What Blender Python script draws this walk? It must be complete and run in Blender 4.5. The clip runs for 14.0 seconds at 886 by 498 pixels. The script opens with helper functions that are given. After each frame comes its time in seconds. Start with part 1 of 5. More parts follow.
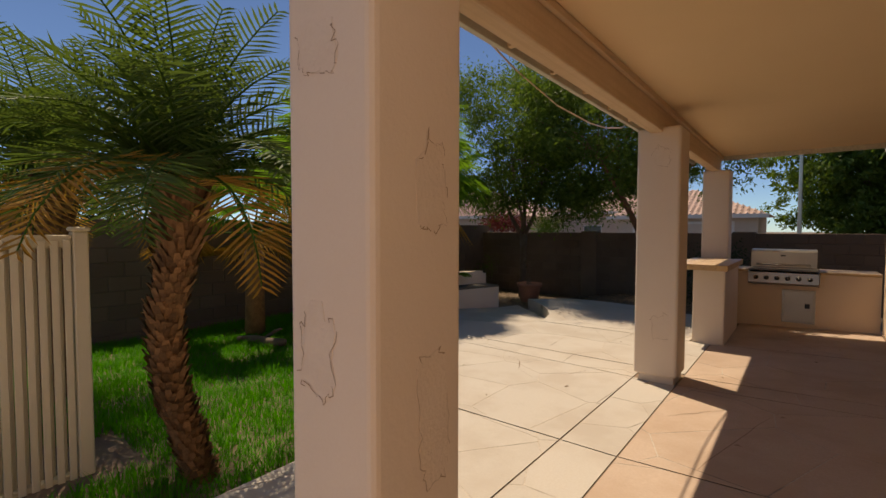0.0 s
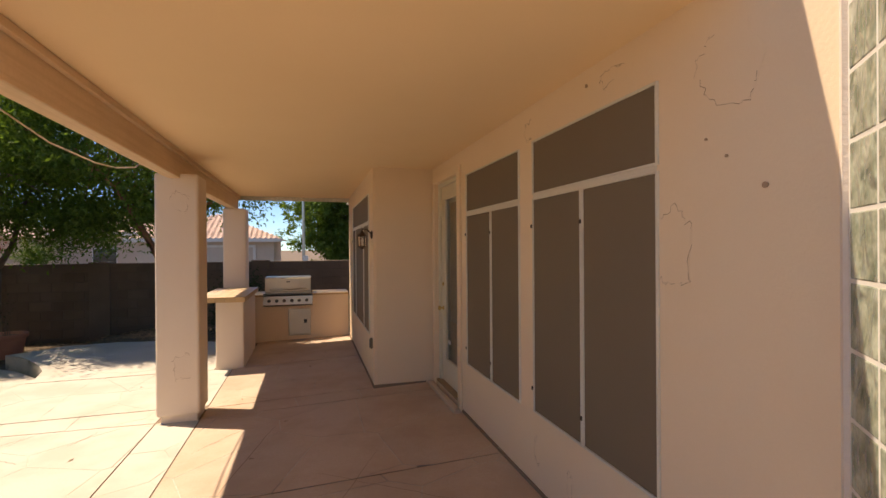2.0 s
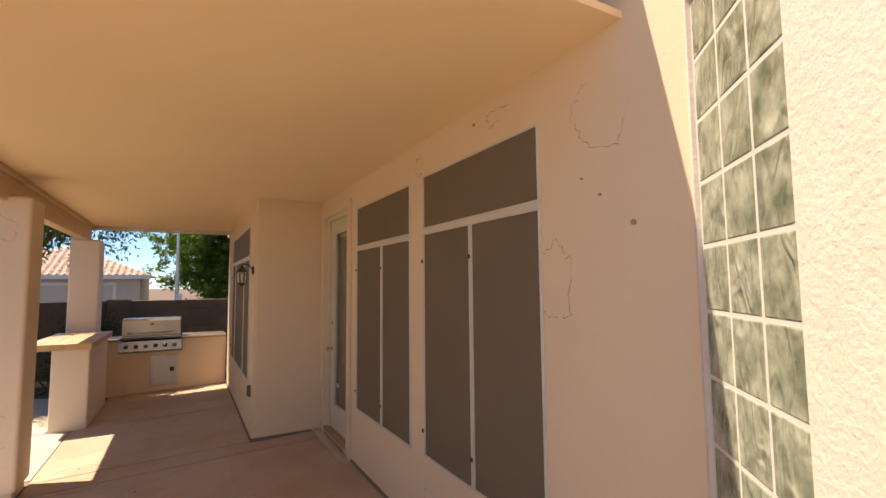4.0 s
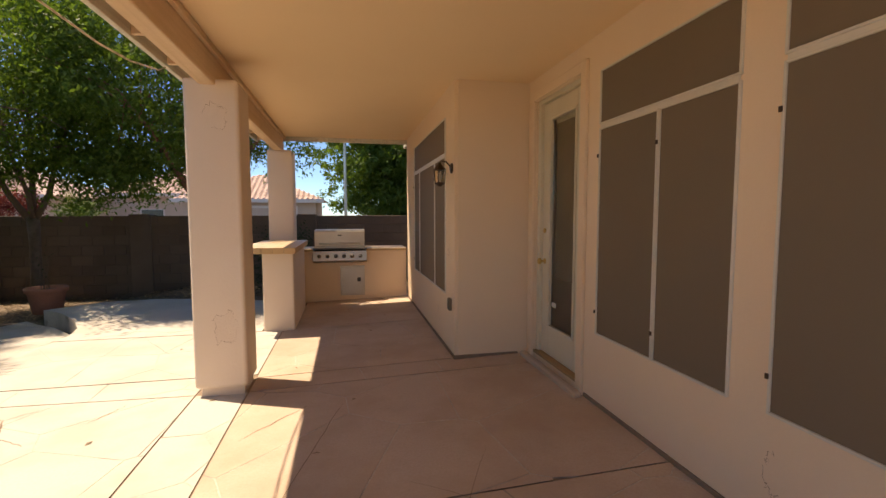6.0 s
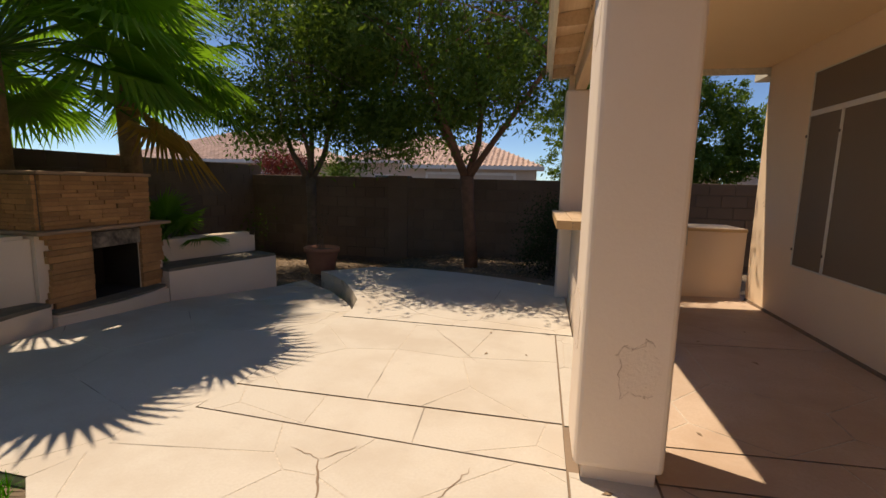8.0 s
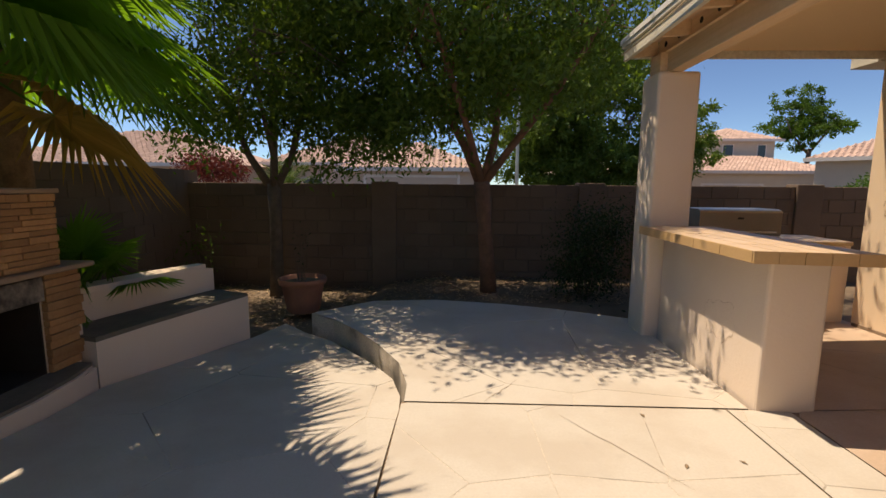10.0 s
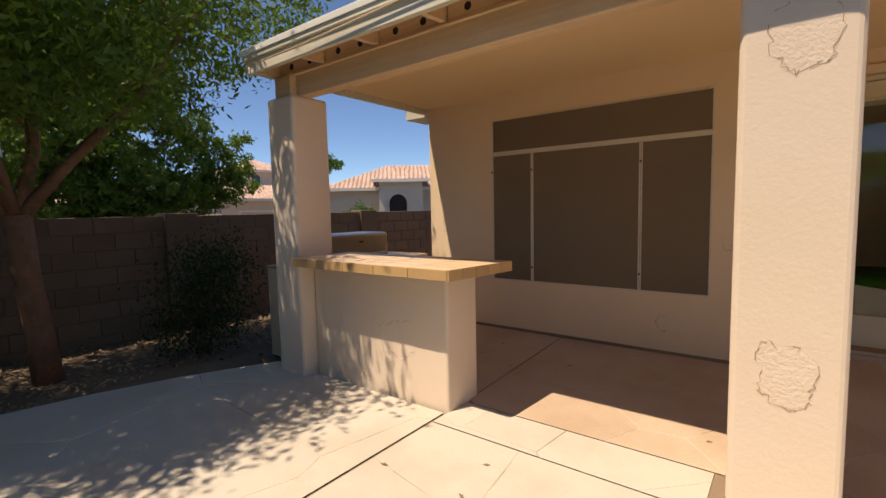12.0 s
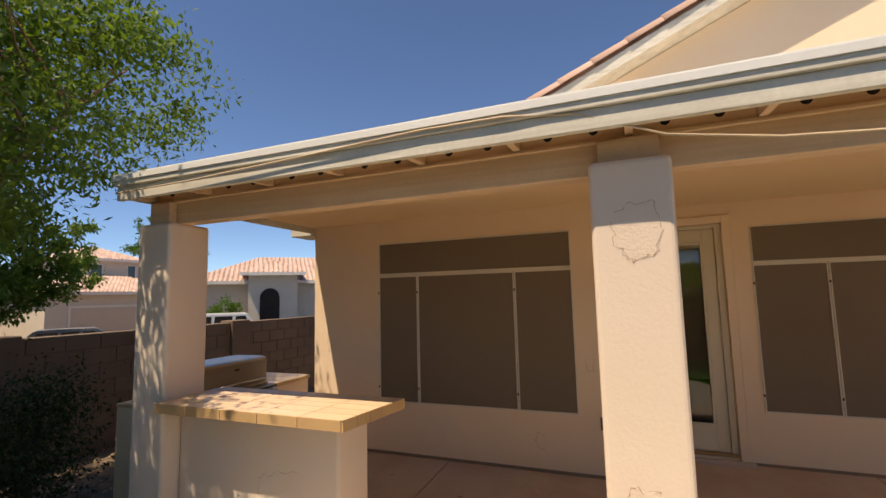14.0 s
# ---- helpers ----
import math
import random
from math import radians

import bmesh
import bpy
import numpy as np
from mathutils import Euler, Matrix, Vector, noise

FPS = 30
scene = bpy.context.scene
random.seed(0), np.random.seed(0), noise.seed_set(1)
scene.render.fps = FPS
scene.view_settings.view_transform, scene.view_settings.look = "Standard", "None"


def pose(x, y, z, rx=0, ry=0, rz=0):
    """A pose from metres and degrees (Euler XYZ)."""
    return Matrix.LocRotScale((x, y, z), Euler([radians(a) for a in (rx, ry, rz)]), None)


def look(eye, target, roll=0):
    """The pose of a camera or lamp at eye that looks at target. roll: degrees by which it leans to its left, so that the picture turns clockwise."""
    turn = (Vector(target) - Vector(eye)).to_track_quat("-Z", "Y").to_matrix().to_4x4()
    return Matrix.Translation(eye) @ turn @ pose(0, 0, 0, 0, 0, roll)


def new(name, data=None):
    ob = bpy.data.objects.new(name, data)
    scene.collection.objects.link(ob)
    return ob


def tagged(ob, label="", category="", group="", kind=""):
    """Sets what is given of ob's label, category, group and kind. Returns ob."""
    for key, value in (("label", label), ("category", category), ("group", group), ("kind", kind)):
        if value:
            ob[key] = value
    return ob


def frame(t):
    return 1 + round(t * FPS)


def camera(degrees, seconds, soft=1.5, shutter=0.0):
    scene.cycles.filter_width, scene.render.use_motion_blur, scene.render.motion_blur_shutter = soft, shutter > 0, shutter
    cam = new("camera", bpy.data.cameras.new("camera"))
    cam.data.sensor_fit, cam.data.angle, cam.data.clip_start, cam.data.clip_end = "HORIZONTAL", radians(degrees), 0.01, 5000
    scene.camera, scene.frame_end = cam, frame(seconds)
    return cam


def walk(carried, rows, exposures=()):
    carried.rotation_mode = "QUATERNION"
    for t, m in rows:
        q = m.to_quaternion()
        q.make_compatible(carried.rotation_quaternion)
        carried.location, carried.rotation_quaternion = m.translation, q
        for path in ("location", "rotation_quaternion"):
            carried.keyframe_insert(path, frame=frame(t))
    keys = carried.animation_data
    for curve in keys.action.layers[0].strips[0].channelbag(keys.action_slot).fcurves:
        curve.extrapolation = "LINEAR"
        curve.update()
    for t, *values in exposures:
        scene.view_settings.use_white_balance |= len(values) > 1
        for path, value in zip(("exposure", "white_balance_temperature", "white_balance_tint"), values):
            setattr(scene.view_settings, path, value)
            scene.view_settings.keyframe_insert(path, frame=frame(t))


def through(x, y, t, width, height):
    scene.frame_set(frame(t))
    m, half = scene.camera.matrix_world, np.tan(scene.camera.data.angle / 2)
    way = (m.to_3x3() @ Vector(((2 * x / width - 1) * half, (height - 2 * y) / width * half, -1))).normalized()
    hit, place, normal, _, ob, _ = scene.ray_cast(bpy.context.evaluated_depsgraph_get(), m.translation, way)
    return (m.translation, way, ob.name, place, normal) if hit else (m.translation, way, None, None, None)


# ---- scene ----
cam = camera(88.2, 14.0)
PATH = [
    (0, (0.931, 1.161, 1.494), (-0.307, 2.729, 1.411), 0.1),
    (0.5, (0.947, 0.987, 1.481), (0.135, 2.814, 1.416), 0.0),
    (1, (0.983, 0.768, 1.536), (0.653, 2.74, 1.486), 0.5),
    (1.5, (1.045, 0.781, 1.666), (1.197, 2.775, 1.615), -0.3),
    (2, (1.08, 0.825, 1.722), (1.64, 2.745, 1.718), -0.4),
    (2.5, (1.136, 0.863, 1.735), (1.965, 2.681, 1.816), -0.3),
    (2.7, (1.159, 0.855, 1.749), (2.074, 2.63, 1.851), -0.2),
    (4.8, (1.148, 1.085, 1.605), (2.126, 2.822, 1.77), -0.6),
    (5, (1.112, 1.245, 1.563), (2.017, 3.025, 1.681), -0.6),
    (5.5, (1.002, 1.671, 1.456), (1.623, 3.572, 1.44), -0.4),
    (6, (0.816, 2.079, 1.445), (1.224, 4.031, 1.296), -0.1),
    (6.5, (0.559, 2.563, 1.39), (0.703, 4.548, 1.185), 0.0),
    (7, (0.19, 3.05, 1.373), (-0.02, 5.024, 1.127), 0.6),
    (7.5, (-0.174, 3.484, 1.342), (-0.495, 5.44, 1.074), 0.9),
    (8, (-0.589, 3.888, 1.344), (-0.998, 5.826, 1.059), 1.3),
    (8.2, (-0.737, 4.028, 1.351), (-1.176, 5.957, 1.062), 1.4),
    (10.3, (-2.313, 5.392, 1.414), (-2.182, 7.37, 1.148), 0.4),
    (10.5, (-2.405, 5.524, 1.399), (-2.11, 7.486, 1.149), 0.4),
    (11, (-2.534, 5.829, 1.361), (-1.694, 7.633, 1.162), -0.1),
    (11.5, (-2.622, 6.044, 1.388), (-1.317, 7.546, 1.191), -0.8),
    (12, (-2.73, 6.119, 1.435), (-1.148, 7.331, 1.266), -1.2),
    (12.5, (-2.848, 6.19, 1.531), (-1.07, 7.097, 1.406), -1.3),
    (13, (-2.853, 6.228, 1.682), (-1.021, 7.028, 1.625), -1.0),
    (13.5, (-2.821, 6.221, 1.771), (-0.975, 6.988, 1.844), -1.3),
    (14, (-2.886, 6.162, 1.796), (-1.04, 6.903, 2.002), -1.4),
]
walk(cam, [(t, look(eye, target, roll)) for t, eye, target, roll in PATH],
     [(0, 0.08, 8900, 15), (0.5, 0.15, 8900, 15), (1.0, 0.5, 8900, 15), (1.6, 0.78, 8900, 15), (2.5, 1.05, 8500, 15), (4.8, 1.35, 8700, 15), (5.5, 1.85, 9200, 15),
      (6.1, 0.78, 8800, 15), (6.6, 0.12, 8700, 15), (7.2, 0.33, 8700, 15), (8.2, 0.38, 8600, 15), (10.5, 0.52, 8800, 15), (12.0, 0.6, 8800, 15), (14, 0.68, 8900, 15)])


# ---- world, sun, exposure ----
SUN_DIR = Vector((-0.895, 0.446, 0.0)).normalized()      # horizontal way towards the sun
SUN_ELEV = radians(65.5)
world = bpy.data.worlds.new("sky")
scene.world = world
world.use_nodes = True
wn = world.node_tree
sky = wn.nodes.new("ShaderNodeTexSky")
sky.sky_type = "NISHITA"
sky.sun_disc = False
sky.sun_elevation = SUN_ELEV
sky.sun_rotation = math.atan2(SUN_DIR.x, SUN_DIR.y)
sky.air_density, sky.dust_density, sky.ozone_density = 0.65, 0.0, 3.0
deep = wn.nodes.new("ShaderNodeMix")                    # clear dry desert air: a deep blue
deep.data_type, deep.blend_type = "RGBA", "MULTIPLY"
deep.inputs[0].default_value = 1.0
deep.inputs[7].default_value = (0.58, 0.78, 1.0, 1)
wn.links.new(sky.outputs[0], deep.inputs[6])
wn.links.new(deep.outputs[2], wn.nodes["Background"].inputs[0])
wn.nodes["Background"].inputs[1].default_value = 0.115
sun_data = bpy.data.lights.new("sun", "SUN")
sun_data.energy, sun_data.angle, sun_data.color = 3.6, radians(0.53), (1.0, 0.955, 0.88)
sun_ob = new("sun", sun_data)
sun_to = Vector((SUN_DIR.x * math.cos(SUN_ELEV), SUN_DIR.y * math.cos(SUN_ELEV), math.sin(SUN_ELEV)))
sun_ob.matrix_world = look(Vector((0, 5, 0)) + sun_to * 40, (0, 5, 0))

# ---- materials ----
def material(name, base, dark=None, rough=0.85, metal=0.0, grain=60.0, patch=1.6, mix=0.35, bump=0.25, bump_scale=None, fleck=0.0, object_vary=0.0, island_vary=0.0, spec=0.4, edge=(0.38, 0.68)):
    """A worn surface: a base colour with patches at two scales, fine relief and roughness that varies."""
    m = bpy.data.materials.new(name)
    m.use_nodes = True
    t = m.node_tree
    bsdf = t.nodes["Principled BSDF"]
    geo = t.nodes.new("ShaderNodeNewGeometry")
    def noise_node(scale, detail=5.0, rough_=0.6):
        n = t.nodes.new("ShaderNodeTexNoise")
        n.inputs["Scale"].default_value, n.inputs["Detail"].default_value, n.inputs["Roughness"].default_value = scale, detail, rough_
        t.links.new(geo.outputs["Position"], n.inputs["Vector"])
        return n
    def ramp_node(src, a, b):
        r = t.nodes.new("ShaderNodeMapRange")
        r.inputs["From Min"].default_value, r.inputs["From Max"].default_value = a, b
        t.links.new(src, r.inputs["Value"])
        return r.outputs[0]
    def mix_node(fac, a, b, kind="MIX"):
        x = t.nodes.new("ShaderNodeMix")
        x.data_type, x.blend_type = "RGBA", kind
        for sock, val in ((x.inputs["Factor"], fac), (x.inputs["A"], a), (x.inputs["B"], b)):
            if isinstance(val, bpy.types.NodeSocket):
                t.links.new(val, sock)
            elif isinstance(val, tuple):
                sock.default_value = (*val, 1)
            else:
                sock.default_value = val
        return x.outputs["Result"]
    dark = dark or tuple(c * 0.72 for c in base)
    big, small = noise_node(patch, 4.0), noise_node(grain, 3.0)
    col = mix_node(ramp_node(big.outputs["Fac"], *edge), base, dark)
    col = mix_node(mix, base, col)
    col = mix_node(ramp_node(small.outputs["Fac"], 0.3, 0.75), col, mix_node(mix * 0.7, col, dark))
    if fleck:
        f = noise_node(9.0, 6.0, 0.7)
        col = mix_node(ramp_node(f.outputs["Fac"], 0.6, 0.72), col, mix_node(fleck, col, tuple(c * 0.45 for c in dark)))
    if object_vary or island_vary:
        info = t.nodes.new("ShaderNodeObjectInfo")
        hsv = t.nodes.new("ShaderNodeHueSaturation")
        v = object_vary or island_vary
        mr = t.nodes.new("ShaderNodeMapRange")
        mr.inputs["To Min"].default_value, mr.inputs["To Max"].default_value = 1 - v, 1 + v
        t.links.new(info.outputs["Random"] if object_vary else geo.outputs["Random Per Island"], mr.inputs["Value"])
        t.links.new(mr.outputs[0], hsv.inputs["Value"])
        t.links.new(col, hsv.inputs["Color"])
        col = hsv.outputs["Color"]
    t.links.new(col, bsdf.inputs["Base Color"])
    bsdf.inputs["Metallic"].default_value = metal
    bsdf.inputs["Specular IOR Level"].default_value = spec
    rr = t.nodes.new("ShaderNodeMapRange")
    rr.inputs["To Min"].default_value, rr.inputs["To Max"].default_value = max(0.02, rough - 0.1), min(1, rough + 0.1)
    t.links.new(big.outputs["Fac"], rr.inputs["Value"])
    t.links.new(rr.outputs[0], bsdf.inputs["Roughness"])
    if bump:
        bn = t.nodes.new("ShaderNodeBump")
        bn.inputs["Strength"].default_value, bn.inputs["Distance"].default_value = bump, 0.006
        src = noise_node(bump_scale or grain, 4.0)
        t.links.new(src.outputs["Fac"], bn.inputs["Height"])
        t.links.new(bn.outputs[0], bsdf.inputs["Normal"])
    return m


def wood_grain(name, base, dark, axis=1, scale=14.0, rough=0.7, bump=0.3, object_vary=0.0):
    """Wood with fibres along one axis."""
    m = material(name, base, dark, rough=rough, grain=40, patch=2.5, mix=0.5, bump=0.0, object_vary=object_vary)
    t = m.node_tree
    geo = t.nodes.new("ShaderNodeNewGeometry")
    mp = t.nodes.new("ShaderNodeMapping")
    mp.inputs["Scale"].default_value = [scale * (0.08 if k == axis else 3.0) for k in range(3)]
    t.links.new(geo.outputs["Position"], mp.inputs["Vector"])
    n = t.nodes.new("ShaderNodeTexNoise")
    n.inputs["Scale"].default_value, n.inputs["Detail"].default_value = 1.0, 8.0
    t.links.new(mp.outputs[0], n.inputs["Vector"])
    bsdf = t.nodes["Principled BSDF"]
    old = bsdf.inputs["Base Color"].links[0].from_socket
    x = t.nodes.new("ShaderNodeMix")
    x.data_type, x.blend_type = "RGBA", "MIX"
    r = t.nodes.new("ShaderNodeMapRange")
    r.inputs["From Min"].default_value, r.inputs["From Max"].default_value = 0.42, 0.72
    r.inputs["To Max"].default_value = 0.75
    t.links.new(n.outputs["Fac"], r.inputs["Value"])
    t.links.new(r.outputs[0], x.inputs["Factor"])
    t.links.new(old, x.inputs["A"])
    x.inputs["B"].default_value = (*dark, 1)
    t.links.new(x.outputs["Result"], bsdf.inputs["Base Color"])
    bn = t.nodes.new("ShaderNodeBump")
    bn.inputs["Strength"].default_value, bn.inputs["Distance"].default_value = bump, 0.004
    t.links.new(n.outputs["Fac"], bn.inputs["Height"])
    t.links.new(bn.outputs[0], bsdf.inputs["Normal"])
    return m


def leaf_material(name, base, dark, vary=0.35, through=0.35):
    m = material(name, base, dark, rough=0.55, grain=30, patch=3, mix=0.5, bump=0.0, island_vary=vary, spec=0.25)
    t = m.node_tree
    bsdf, out = t.nodes["Principled BSDF"], t.nodes["Material Output"]
    tr = t.nodes.new("ShaderNodeBsdfTranslucent")
    tr.inputs["Color"].default_value = (base[0] * 1.7, base[1] * 1.6, base[2] * 0.7, 1)
    mx = t.nodes.new("ShaderNodeMixShader")
    mx.inputs[0].default_value = through
    t.links.new(bsdf.outputs[0], mx.inputs[1])
    t.links.new(tr.outputs[0], mx.inputs[2])
    t.links.new(mx.outputs[0], out.inputs["Surface"])
    return m


STUCCO = material("stucco_peach", (0.84, 0.655, 0.47), (0.76, 0.56, 0.38), rough=0.92, grain=140, patch=0.9, mix=0.3, bump=0.22, bump_scale=55)
STUCCO_PILLAR = material("stucco_pillar", (0.81, 0.675, 0.56), (0.74, 0.585, 0.46), rough=0.92, grain=120, patch=1.3, mix=0.35, bump=0.25, bump_scale=45)
STUCCO_ROUGH = material("stucco_patch", (0.82, 0.71, 0.62), (0.74, 0.62, 0.52), rough=0.95, grain=90, patch=6, mix=0.5, bump=0.6, bump_scale=60)
STUCCO_REPAIR = material("stucco_repair", (0.81, 0.675, 0.56), (0.73, 0.58, 0.46), rough=0.95, grain=90, patch=5, mix=0.45, bump=0.7, bump_scale=60)
CRACK = material("stucco_crack", (0.44, 0.29, 0.19), rough=0.95, bump=0)
CEILING = material("ceiling_paint", (0.85, 0.625, 0.39), (0.76, 0.53, 0.30), rough=0.93, grain=150, patch=0.6, mix=0.25, bump=0.08, bump_scale=60)
CONCRETE = material("concrete_stamped", (0.575, 0.53, 0.465), (0.49, 0.425, 0.355), rough=0.85, grain=70, patch=1.5, mix=0.7, edge=(0.45, 0.62), bump=0.12, bump_scale=35, fleck=0.12, object_vary=0.025)
# same concrete, with the roof's shade and warm bounce put into its colour
CONCRETE_SHADED = material("concrete_shade_tinted", (0.585, 0.455, 0.355), (0.455, 0.32, 0.228), rough=0.65, grain=70, patch=1.3, mix=0.7, edge=(0.42, 0.62), bump=0.12, bump_scale=35, fleck=0.12, object_vary=0.03)
CONCRETE_PLAIN = material("concrete_worn", (0.58, 0.46, 0.36), (0.44, 0.34, 0.26), rough=0.88, grain=80, patch=0.8, mix=0.6, bump=0.2, bump_scale=45, fleck=0.2)
GROUT = material("groove_concrete", (0.67, 0.585, 0.49), (0.27, 0.24, 0.205), rough=0.95, grain=60, patch=1.3, mix=0.95, bump=0.2, edge=(0.53, 0.62))
JOINT = material("control_joint", (0.28, 0.20, 0.14), rough=0.95, grain=40, bump=0.2)
SOIL = material("dry_soil", (0.23, 0.17, 0.12), (0.13, 0.09, 0.06), rough=0.98, grain=40, patch=2, mix=0.7, bump=0.8, bump_scale=30)
LITTER = material("leaf_litter", (0.36, 0.26, 0.17), (0.18, 0.12, 0.07), rough=0.9, grain=30, bump=0.2, island_vary=0.5)
BLOCK = material("block_wall", (0.19, 0.138, 0.102), (0.125, 0.086, 0.062), rough=0.95, grain=60, patch=0.9, mix=0.6, bump=0.6, bump_scale=50, object_vary=0.09)
MORTAR = material("block_mortar", (0.17, 0.13, 0.10), rough=0.97, grain=50, bump=0.5)
BEAM_WOOD = wood_grain("painted_beam", (0.76, 0.56, 0.38), (0.62, 0.43, 0.27), 1, rough=0.75)
FASCIA = wood_grain("fascia_peeling_paint", (0.74, 0.70, 0.60), (0.50, 0.46, 0.38), 1, scale=10, rough=0.75, bump=0.6)
WHITE_METAL = material("drip_edge_white", (0.80, 0.79, 0.75), rough=0.5, grain=30, mix=0.2, bump=0.05)
# near-black that paints unlit depth: vent holes and the rooms behind the screens
UNLIT_BLACK = material("unlit_black", (0.02, 0.015, 0.012), rough=0.95, bump=0)
TILE_ROOF = material("clay_roof_tile", (0.60, 0.40, 0.32), (0.46, 0.29, 0.22), rough=0.85, grain=25, patch=2, mix=0.5, bump=0.3, object_vary=0.14, island_vary=0.0)
TILE_FAR = material("clay_roof_far", (0.60, 0.43, 0.36), (0.45, 0.31, 0.25), rough=0.88, grain=8, patch=1.2, mix=0.6, bump=0.2, island_vary=0.15)
SCREEN = material("sun_screen_mesh", (0.20, 0.155, 0.108), (0.178, 0.136, 0.095), rough=0.75, grain=400, patch=0.8, mix=0.3, bump=0.15, bump_scale=900, spec=0.25)
SCREEN_FRAME = material("screen_frame_white", (0.72, 0.66, 0.56), rough=0.5, grain=40, mix=0.25, bump=0.05)
DOOR_PAINT = material("door_paint_cream", (0.70, 0.62, 0.47), (0.60, 0.52, 0.39), rough=0.5, grain=40, mix=0.3, bump=0.05)
BRASS = material("worn_brass", (0.62, 0.42, 0.16), rough=0.3, metal=1.0, grain=30, bump=0.02)
STEEL = material("stainless_steel", (0.52, 0.46, 0.38), (0.42, 0.37, 0.30), rough=0.36, metal=1.0, grain=50, patch=3, mix=0.4, bump=0.02)
STEEL_DARK = material("dark_steel", (0.10, 0.09, 0.08), rough=0.4, metal=0.8, grain=40, bump=0.03)
BLACK = material("black_plastic", (0.02, 0.018, 0.016), rough=0.4, bump=0)
BRONZE = material("bronze_iron", (0.07, 0.045, 0.03), rough=0.45, metal=0.7, grain=40, bump=0.1)
TILE_BAR = material("bar_tile", (0.70, 0.52, 0.35), (0.58, 0.41, 0.26), rough=0.45, grain=60, patch=3, mix=0.5, bump=0.06, object_vary=0.06)
TILE_EDGE = material("bar_edge_tile", (0.62, 0.40, 0.20), (0.50, 0.31, 0.15), rough=0.5, grain=50, patch=3, mix=0.5, bump=0.06, object_vary=0.07)
TERRACOTTA = material("terracotta_pot", (0.42, 0.19, 0.12), (0.28, 0.13, 0.09), rough=0.9, grain=50, patch=4, mix=0.6, bump=0.15)
BARK_RED = material("bark_reddish", (0.26, 0.13, 0.08), (0.12, 0.07, 0.045), rough=0.95, grain=30, patch=6, mix=0.7, bump=0.9, bump_scale=28)
BARK = material("bark_grey", (0.20, 0.15, 0.11), (0.10, 0.075, 0.055), rough=0.95, grain=30, patch=6, mix=0.7, bump=0.9, bump_scale=28)
PALM_BARK = material("palm_boot", (0.34, 0.18, 0.085), (0.13, 0.07, 0.035), rough=0.95, grain=60, patch=9, mix=0.7, bump=0.8, bump_scale=60, island_vary=0.4)
LEAF = leaf_material("tree_leaf", (0.105, 0.18, 0.036), (0.042, 0.08, 0.016), vary=0.5, through=0.40)
LEAF_BRIGHT = leaf_material("hedge_leaf", (0.075, 0.16, 0.02), (0.028, 0.065, 0.010), vary=0.45, through=0.3)
LEAF_DARK = leaf_material("bush_leaf", (0.035, 0.06, 0.02), (0.02, 0.035, 0.012), through=0.2)
LEAF_RED = leaf_material("plum_leaf", (0.16, 0.035, 0.035), (0.08, 0.02, 0.025), through=0.25)
FAN = leaf_material("fan_palm_leaf", (0.11, 0.24, 0.035), (0.06, 0.14, 0.022), vary=0.3, through=0.55)
FROND = leaf_material("date_palm_leaf", (0.09, 0.15, 0.045), (0.05, 0.09, 0.03), vary=0.35, through=0.35)
FROND_DRY = leaf_material("dry_palm_leaf", (0.42, 0.24, 0.06), (0.25, 0.13, 0.04), vary=0.3, through=0.35)
GRASS = leaf_material("lawn_grass", (0.06, 0.30, 0.006), (0.03, 0.16, 0.004), vary=0.35, through=0.4)
STONE_LEDGE = material("ledge_stone", (0.50, 0.27, 0.12), (0.36, 0.18, 0.08), rough=0.9, grain=40, patch=5, mix=0.7, bump=0.6, bump_scale=35, object_vary=0.22)
MANTEL = material("mantel_stone", (0.40, 0.27, 0.18), (0.26, 0.17, 0.11), rough=0.85, grain=40, patch=4, bump=0.3)
# soot in the firebox, and the painted shade of the far arched entry
SOOT_AND_SHADE = material("soot_brick_and_shade", (0.035, 0.027, 0.022), (0.015, 0.012, 0.01), rough=0.97, grain=30, patch=5, bump=0.4)
SOOT_STONE = material("smoked_lintel", (0.36, 0.30, 0.24), (0.03, 0.025, 0.02), rough=0.95, grain=20, patch=7, mix=1.0, bump=0.3)
SEAT_TOP = material("bench_seat_stone", (0.22, 0.19, 0.15), (0.13, 0.11, 0.085), rough=0.9, grain=30, patch=3, mix=0.7, bump=0.3)
VINYL = material("vinyl_gate", (0.74, 0.66, 0.52), (0.66, 0.58, 0.44), rough=0.55, grain=30, mix=0.3, bump=0.05)
HOUSE_FAR = material("far_stucco", (0.60, 0.50, 0.40), (0.53, 0.43, 0.34), rough=0.95, grain=10, mix=0.4, bump=0.1)
HOUSE_FAR2 = material("far_stucco_pale", (0.62, 0.55, 0.45), (0.54, 0.47, 0.38), rough=0.95, grain=10, mix=0.4, bump=0.1)
TRIM_FAR = material("far_trim", (0.78, 0.74, 0.68), rough=0.7, bump=0)
CAR_WHITE = material("car_paint_white", (0.75, 0.75, 0.74), rough=0.2, mix=0.1, bump=0)
CAR_GREY = material("car_paint_grey", (0.20, 0.21, 0.22), rough=0.25, mix=0.1, bump=0)
RUBBER = material("tyre_rubber", (0.03, 0.03, 0.03), rough=0.8, bump=0.1)
ASPHALT = material("asphalt", (0.06, 0.058, 0.055), rough=0.95, grain=30, bump=0.4)
CABLE = material("cable_tan", (0.62, 0.48, 0.32), rough=0.6, bump=0)
THRESHOLD = material("threshold_wood", (0.42, 0.25, 0.11), (0.28, 0.16, 0.07), rough=0.6, grain=40, bump=0.1)


